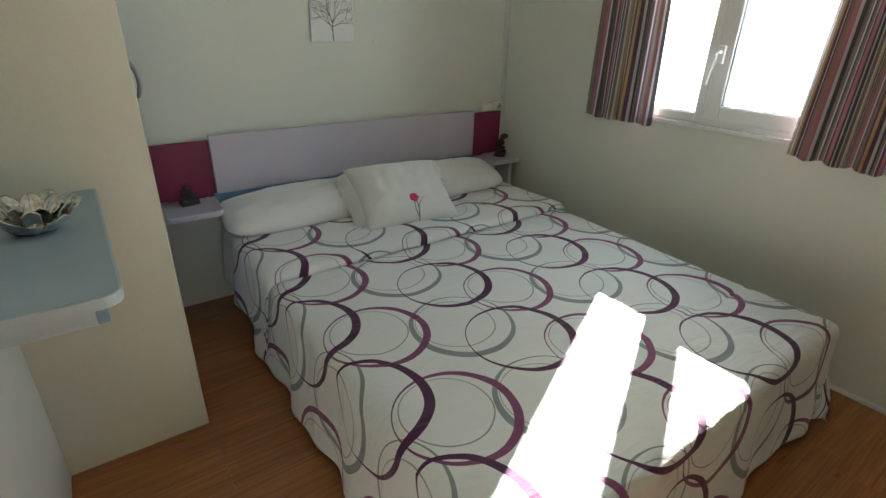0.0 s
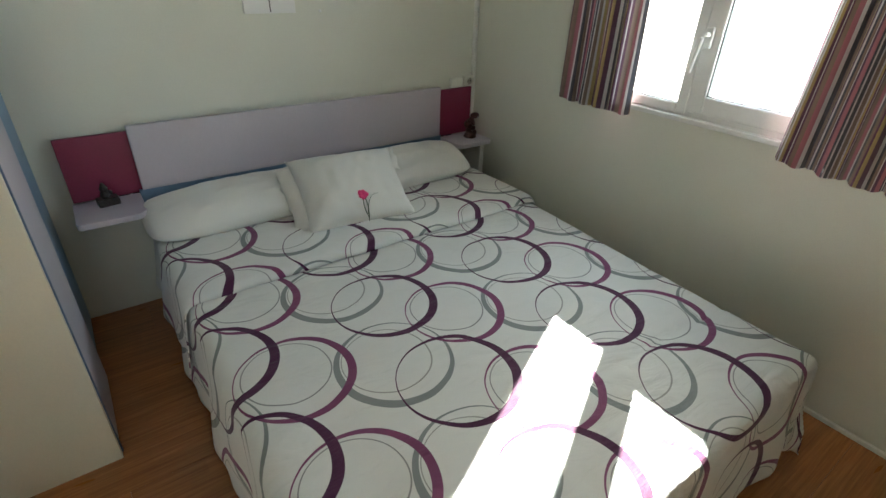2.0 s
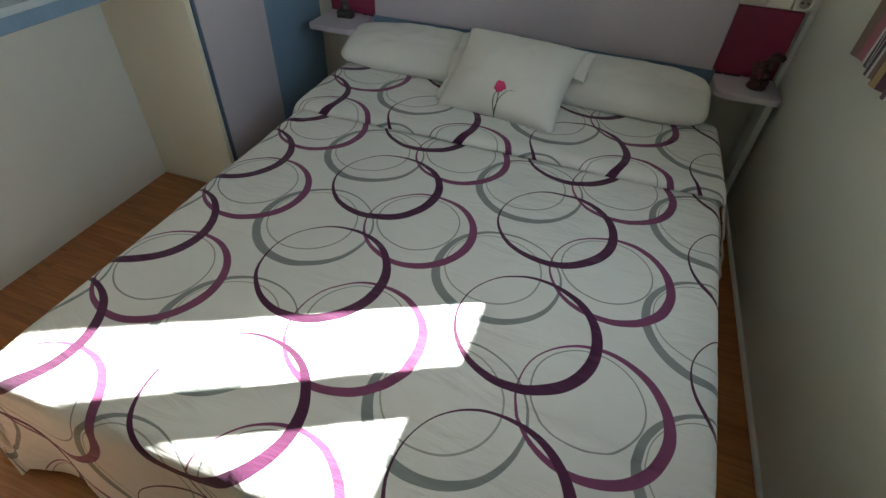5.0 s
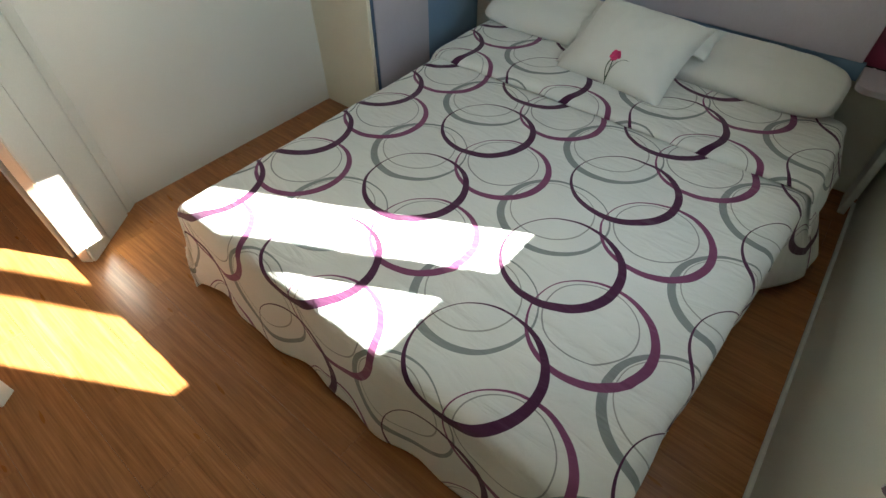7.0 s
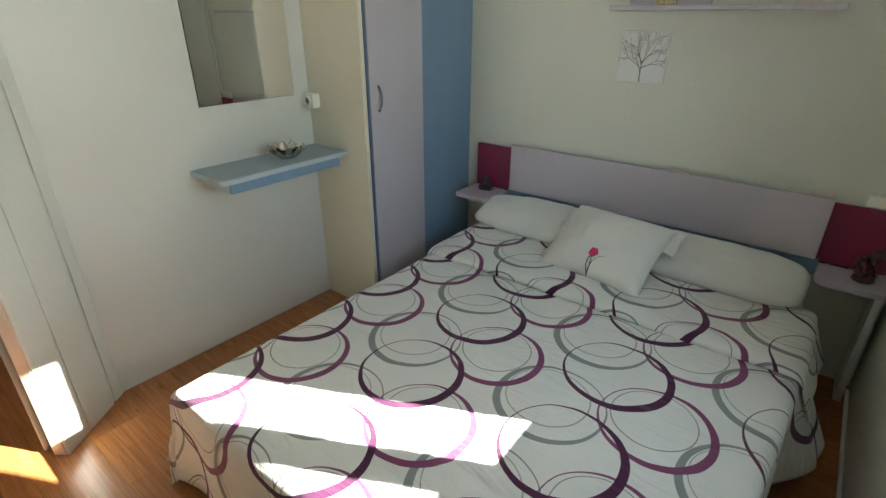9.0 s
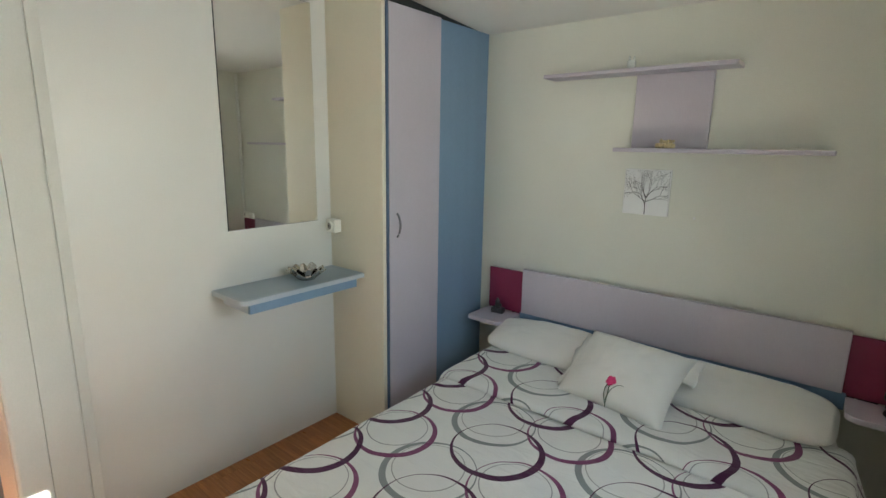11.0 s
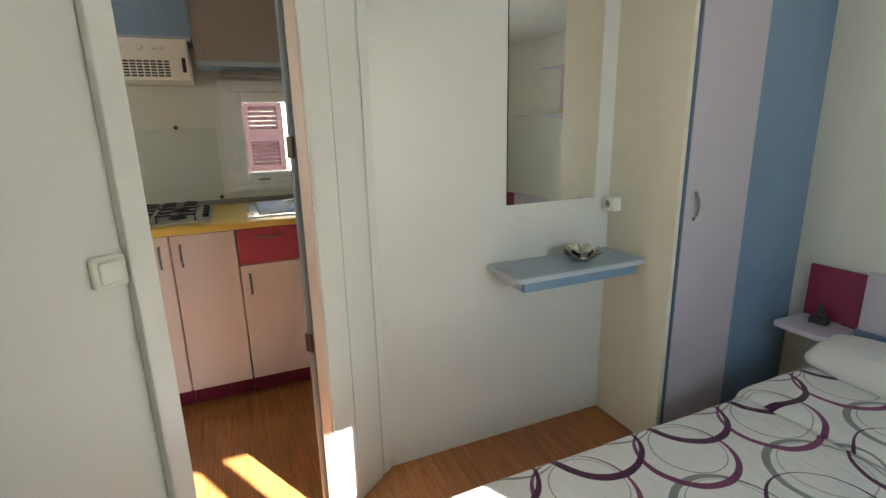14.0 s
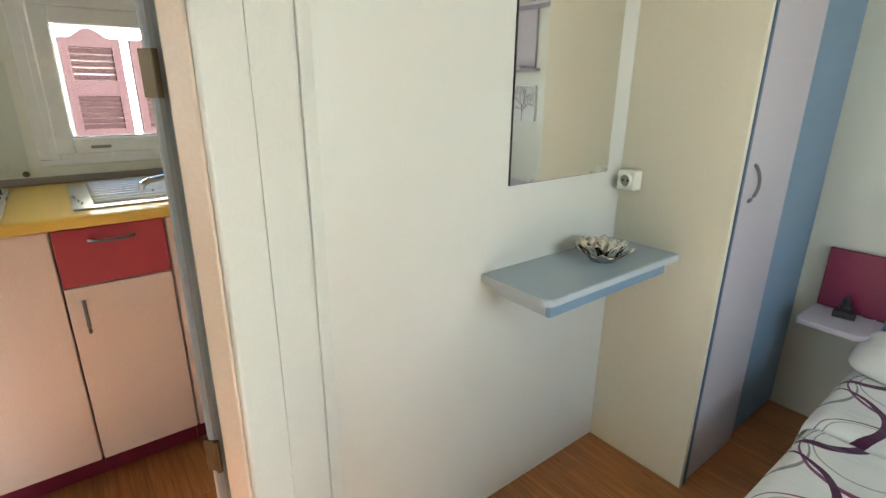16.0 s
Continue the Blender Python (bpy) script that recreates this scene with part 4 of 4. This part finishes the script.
for n, lo, hi, m, lab in (
    ("edge_strip", (0.3660, 2.7945, 0.0), (0.3880, 2.8090, 2.100), NAVY, "blue edge strip"),
    ("door", (0.3660, 2.8150, 0.012), (0.3840, 3.1780, 2.085), LILAC, "lilac door"),
    ("panel", (0.3500, 3.1810, 0.012), (0.3660, 3.6200, 2.085), BLUE, "blue panel"),
    # solid carcass up to the ceiling, near-black to paint shade into the gap
    ("carcass", (0.005, 2.7945, 0.0), (0.3480, 3.6200, 2.150), DARKGAP, "near-black block painted as the shade in the gap above the doors"),
):
    bm = box(lo, hi, 0.002)
    bmesh.ops.transform(bm, matrix=back, verts=bm.verts)
    ob = part(n, bm, m, wd, lab)
    if n == "door":
        bm = bow((0.384, 2.866, 1.035), (0.384, 2.866, 1.150), (0.022, 0, 0), 0.0055)
        bmesh.ops.transform(bm, matrix=back, verts=bm.verts)
        part("handle", bm, PEWTER, ob, "grey bow handle")

# ---- the open bedroom door ----
hinge = slant(0.308, -0.070, 0)
dm = Matrix.Translation((hinge.x, hinge.y, 0)) @ pose(0, 0, 0, 0, 0, 128)
dr = thing("door_1", "white bedroom door opened into the kitchen, with a grey-blue edge", "door", kind="structure", at=dm)
part("leaf", box((0.004, 0.002, 0.008), (0.56, 0.028, 1.98), 0.002), TRIM, dr)
part("edge_profile", rod([(0.004, 0.016, 0.006), (0.004, 0.016, 1.982)], 0.0135, 12), mat("grey_blue_profile", (0.34, 0.40, 0.46), 0.35, 0.06, 8.0, 200.0, 0.03), dr, "grey-blue edge profile")
for z in (0.70, 1.376):
    bm = rod([(-0.010, 0.004, z - 0.034), (-0.010, 0.004, z + 0.034)], 0.0055, 10)
    box((-0.012, 0.006, z - 0.034), (0.006, 0.0305, z + 0.034), 0.001, 1, bm)
    part("hinge", bm, BRASS, dr, "tarnished brass hinge")

# ---- kitchen ----
KX = -0.845


def kitchen_unit(y0, y1, label, fronts, body=PINKISH):
    """fronts: (bottom, top, material, handle) with handle 'v', 'r' or 'h'."""
    u = thing("kitchen_cabinet", label, "cabinet", "kitchen base cabinets", at=pose(KX, (y0 + y1) / 2, 0))
    h = (y1 - y0) / 2
    part("body", box((-0.66, -h + 0.001, 0.118), (-0.021, h - 0.001, 0.944)), body, u)
    part("plinth", box((-0.60, -h + 0.0005, 0.0), (-0.095, h - 0.0005, 0.1175)), WINE, u, "wine-red plinth")
    for z0, z1, m, hd in fronts:
        d = part("drawer" if hd == "h" else "door", box((-0.019, -h + 0.003, z0), (0.0, h - 0.003, z1), 0.002), m, u)
        if hd == "v":
            part("handle", bow((0, -h + 0.045, z1 - 0.155), (0, -h + 0.045, z1 - 0.045), (0.024, 0, 0), 0.0055), PEWTER, d, "grey bow handle")
        elif hd == "r":
            part("handle", bow((0, h - 0.044, z1 - 0.155), (0, h - 0.044, z1 - 0.045), (0.024, 0, 0), 0.0055), PEWTER, d, "grey bow handle")
        elif hd == "h":
            part("handle", bow((0, -0.062, (z0 + z1) / 2 + 0.05), (0, 0.062, (z0 + z1) / 2 + 0.05), (0.024, 0, 0), 0.0055), PEWTER, d, "grey bow handle")
    return u


kitchen_unit(0.27, 0.862, "pale pink kitchen base cabinet with a bow handle", [(0.121, 0.940, PINKISH, "r")])
kitchen_unit(0.864, 1.158, "pale pink kitchen base cabinet under the hob", [(0.121, 0.940, PINKISH, "v")])
kitchen_unit(1.160, 1.466, "pale pink kitchen base cabinet with a cherry-red drawer", [(0.121, 0.752, PINKISH, "v"), (0.757, 0.940, RED, "h")])
kitchen_unit(1.468, 2.06, "pale pink kitchen base cabinet under the sink", [(0.121, 0.940, PINKISH, "v")])
wt = thing("worktop", "yellow laminate kitchen worktop", "worktop", at=pose(-1.18, 1.165, 0.9445))
part("slab", box((-0.3485, -0.905, 0.0), (0.335, 0.905, 0.0355), 0.002), YELLOW, wt)
part("front_edge", box((0.3352, -0.905, 0.0), (0.355, 0.905, 0.0355), 0.007, 3), YELLOW, wt)
up = part("upstand", box((-1.5285, 0.27, 0.981), (-1.512, 2.07, 1.010), 0.004), TAUPE)
tagged(up, "brown upstand strip behind the worktop", "upstand")

hob = thing("gas_hob", "steel gas hob with black pan supports", "hob", at=pose(-1.16, 0.80, 0.9805))
part("tray", box((-0.26, -0.26, 0), (0.26, 0.262, 0.012), 0.005), STEEL, hob)
for bx, by in ((-0.12, -0.10), (0.12, -0.10), (-0.12, 0.10), (0.12, 0.10)):
    b = part("burner", lathe([(0.042, 0.012), (0.042, 0.022), (0.030, 0.024), (0.030, 0.031), (0.006, 0.032)], (bx, by, 0), 18), BLACK, hob, "black burner")
for by in (-0.10, 0.10):
    bm = bmesh.new()
    for q in (-0.085, 0.085):
        rod([(-0.22, by + q, 0.040), (0.22, by + q, 0.040)], 0.005, 6, bm)
    for q in (-0.22, -0.12, 0.0, 0.12, 0.22):
        rod([(q, by - 0.085, 0.012 if abs(q) == 0.22 else 0.040), (q, by - 0.085, 0.044), (q, by - 0.02, 0.046)], 0.005, 6, bm)
        rod([(q, by + 0.085, 0.012 if abs(q) == 0.22 else 0.040), (q, by + 0.085, 0.044), (q, by + 0.02, 0.046)], 0.005, 6, bm)
    part("pan_support", bm, BLACK, hob, "black wire pan support")
for k in range(4):
    part("knob", lathe([(0.016, 0.012), (0.015, 0.030), (0.012, 0.033)], (-0.14 + 0.09 * k, 0.232, 0), 14), BLACK, hob, "black control knob")

sink = thing("kitchen_sink", "steel sink with a ribbed drainer", "sink", at=pose(-1.18, 1.63, 0.9805))
bm = box((-0.265, -0.40, 0), (0.265, -0.02, 0.006), 0.003)
for lo, hi in (((-0.265, -0.0195, 0), (-0.20, 0.38, 0.006)), ((0.20, -0.0195, 0), (0.265, 0.38, 0.006)), ((-0.1995, 0.34, 0), (0.1995, 0.38, 0.006))):
    box(lo, hi, 0.002, 1, bm)
part("top", bm, STEEL, sink)
for k in range(9):
    part("rib", rod([(-0.20 + 0.05 * k, -0.34, 0.005), (-0.20 + 0.05 * k, -0.33, 0.008), (-0.20 + 0.05 * k, -0.07, 0.008), (-0.20 + 0.05 * k, -0.06, 0.005)], 0.009, 10), STEEL, sink)
tap = thing("tap", "chrome swivel kitchen tap", "tap", at=pose(-1.05, 1.56, 0.9865))
part("body", lathe([(0.024, 0), (0.022, 0.03), (0.020, 0.06), (0.018, 0.075)], (0, 0, 0), 16), CHROME, tap)
part("spout", rod([(0, 0, 0.05), (0.03, -0.04, 0.062), (0.07, -0.10, 0.060), (0.085, -0.125, 0.050), (0.088, -0.13, 0.032)], 0.011, 10), CHROME, tap)
part("lever", rod([(0, 0, 0.075), (-0.02, 0.01, 0.11), (-0.03, 0.02, 0.16)], 0.007, 8), CHROME, tap)

sp = thing("splashback", "clear glass splashback behind the hob", "splashback", at=pose(-1.527, 0.84, 1.22))
part("sheet", box((-0.001, -0.30, -0.205), (0.004, 0.29, 0.215), 0.001), SPLASH, sp).visible_shadow = False
for yy, zz in ((0.08, 0.222), (0.275, -0.195), (-0.25, 0.222)):
    part("knob", blob((0.006, yy, zz), 0.012, (0.7, 1, 1), None, 2), BRASS, sp, "small brown fixing knob", smooth=True)

hood = thing("cooker_hood", "ivory cooker hood with a slotted grille and round knobs", "cooker hood", at=pose(-1.15, 0.79, 1.68))
bm = bmesh.new()
sec = [(0.0, -0.006), (0.0, 0.10), (-0.012, 0.19), (-0.375, 0.19), (-0.375, -0.006)]
la = [bm.verts.new((x, -0.36, z)) for x, z in sec]
lb = [bm.verts.new((x, 0.26, z)) for x, z in sec]
bm.faces.new(la)
bm.faces.new(lb[::-1])
for i in range(5):
    bm.faces.new((la[i], lb[i], lb[(i + 1) % 5], la[(i + 1) % 5]))
bmesh.ops.recalc_face_normals(bm, faces=bm.faces)
bmesh.ops.bevel(bm, geom=list(bm.edges), offset=0.006, segments=2, profile=0.5, affect="EDGES")
part("housing", bm, PLASTIC, hood)
for k in range(17):
    for r in range(6):
        yy = 0.160 - 0.0295 * k
        part("slot", box((0.0005, yy - 0.0115, 0.010 + r * 0.0135), (0.002, yy + 0.0115, 0.0178 + r * 0.0135)), DARKGAP, hood)
for yy, rr in ((0.05, 0.016), (0.15, 0.009), (0.115, 0.009), (-0.02, 0.009)):
    bm = lathe([(rr, 0), (rr * 0.9, 0.014)], (0, 0, 0), 14)
    bmesh.ops.transform(bm, matrix=Matrix.Translation((-0.008, yy, 0.145)) @ pose(0, 0, 0, 0, 84), verts=bm.verts)
    part("knob", bm, PVC, hood)
part("vent", box((0.0005, 0.228, 0.03), (0.003, 0.246, 0.10)), BLACK, hood, "dark side vent")


def wall_cabinet(y0, y1, z0, z1, m, label):
    c = thing("wall_cabinet", label, "cabinet", "kitchen wall cabinets", at=pose(-1.19, (y0 + y1) / 2, z0))
    h = (y1 - y0) / 2
    part("body", box((-0.337, -h + 0.001, 0.0), (-0.002, h - 0.001, z1 - z0), 0.002), BLUE, c)
    d = part("door", box((0.0, -h + 0.006, 0.012), (0.016, h - 0.006, z1 - z0 - 0.004), 0.003), m, c)
    bm = bmesh.new()
    for lo, hi in (((0.0, -h, 0.0), (0.020, -h + 0.0055, z1 - z0)), ((0.0, h - 0.0055, 0.0), (0.020, h, z1 - z0)), ((0.0, -h + 0.006, -0.012), (0.022, h - 0.006, 0.0115))):
        box(lo, hi, 0.001, 1, bm)
    part("edge_profile", bm, GREYBLUE, c, "grey-blue edge profile")
    part("knob", lathe([(0.006, 0), (0.006, 0.012)], (0.012, -h + 0.05, 0.05), 10), PEWTER, d)


wall_cabinet(0.43, 1.075, 1.872, 2.095, BLUE, "blue kitchen wall cabinet over the cooker hood")
wall_cabinet(1.079, 1.99, 1.760, 2.095, TAUPE, "taupe kitchen wall cabinet over the window")
lt = thing("strip_lamp", "slim unlit strip lamp under the wall cabinet", "strip lamp", at=pose(-1.40, 1.55, 1.735))
part("housing", box((-0.03, -0.36, -0.02), (0.03, 0.36, 0.012), 0.006), TAUPE, lt)

# ---- outside the kitchen window: a neighbouring holiday home ----
nb = thing("neighbour_home", "cream holiday home with oxblood louvred shutters", "house", at=pose(-4.05, 1.7, -0.62))
part("wall", box((-2.6, -5, 0), (0, 5, 3.3)), STUCCO, nb)
part("roof", box((-2.8, -5.2, 3.3), (0.25, 5.2, 3.42), 0.02), TAUPE, nb)


def shutter(y0, y1, z0, z1):
    bm = bmesh.new()
    f = 0.06
    for lo, hi in (((0.004, y0, z0), (0.04, y0 + f, z1)), ((0.004, y1 - f, z0), (0.04, y1, z1)), ((0.004, y0 + f, z0), (0.04, y1 - f, z0 + 0.06)), ((0.004, y0 + f, z1 - 0.07), (0.04, y1 - f, z1)),
                   ((0.004, y0 + f, (z0 + z1) / 2 - 0.06), (0.04, y1 - f, (z0 + z1) / 2 + 0.06))):
        box(lo, hi, 0.002, 1, bm)
    arch = [bm.verts.new((x, y0 + f + (y1 - y0 - 2 * f) * k / 10, z1 - 0.002 + (0.075 * math.sin(math.pi * k / 10) ** 1.6 if e else 0.0))) for x in (0.005, 0.039) for e in (0, 1) for k in range(11)]
    for k in range(10):
        for r0, r1 in ((0, 11), (33, 22), (11, 33)):
            bm.faces.new((arch[r0 + k], arch[r0 + k + 1], arch[r1 + k + 1], arch[r1 + k]))
    s = part("shutter", bm, SHUTTER, nb, "oxblood louvred shutter")
    zm = (z0 + z1) / 2
    for a, b in ((z0 + 0.06, zm - 0.06), (zm + 0.06, z1 - 0.07)):
        n = int((b - a) / 0.042)
        for k in range(n):
            z = a + (k + 0.5) * (b - a) / n
            bm = box((-0.003, y0 + f, -0.021), (0.003, y1 - f, 0.021))
            bmesh.ops.transform(bm, matrix=Matrix.Translation((0.022, 0, z)) @ pose(0, 0, 0, 0, 32), verts=bm.verts)
            part("louvre", bm, SHUTTER, s)


shutter(-0.316, 0.088, 1.575, 2.325)
shutter(0.155, 0.56, 1.575, 2.325)
part("window_casing", box((0.001, 0.092, 1.56), (0.02, 0.151, 2.34), 0.002), PVC, nb)

# ---- floor boards ----
BOARD, WIDE = 1.286, 0.193
lengths = {}
row, y = 0, -2.0
while y < YH + 0.02:
    x = -1.53 - BOARD * ((row * 0.37) % 1.0)
    while x < XW:
        a, b = max(x, -1.535), min(x + BOARD, XW + 0.01)
        if b - a > 0.03:
            key = round(b - a, 3)
            if key not in lengths:
                bm = box((0.0003, 0.0003, -0.004), (key - 0.0003, WIDE - 0.0003, 0.0), 0.0004, 1)
                me = bpy.data.meshes.new("plank")
                bm.to_mesh(me)
                bm.free()
                me.materials.append(FLOOR)
                lengths[key] = me
            ob = new("plank", lengths[key])
            ob.parent = floor
            ob.location = (a, y, 0)
        x += BOARD
    y += WIDE
    row += 1
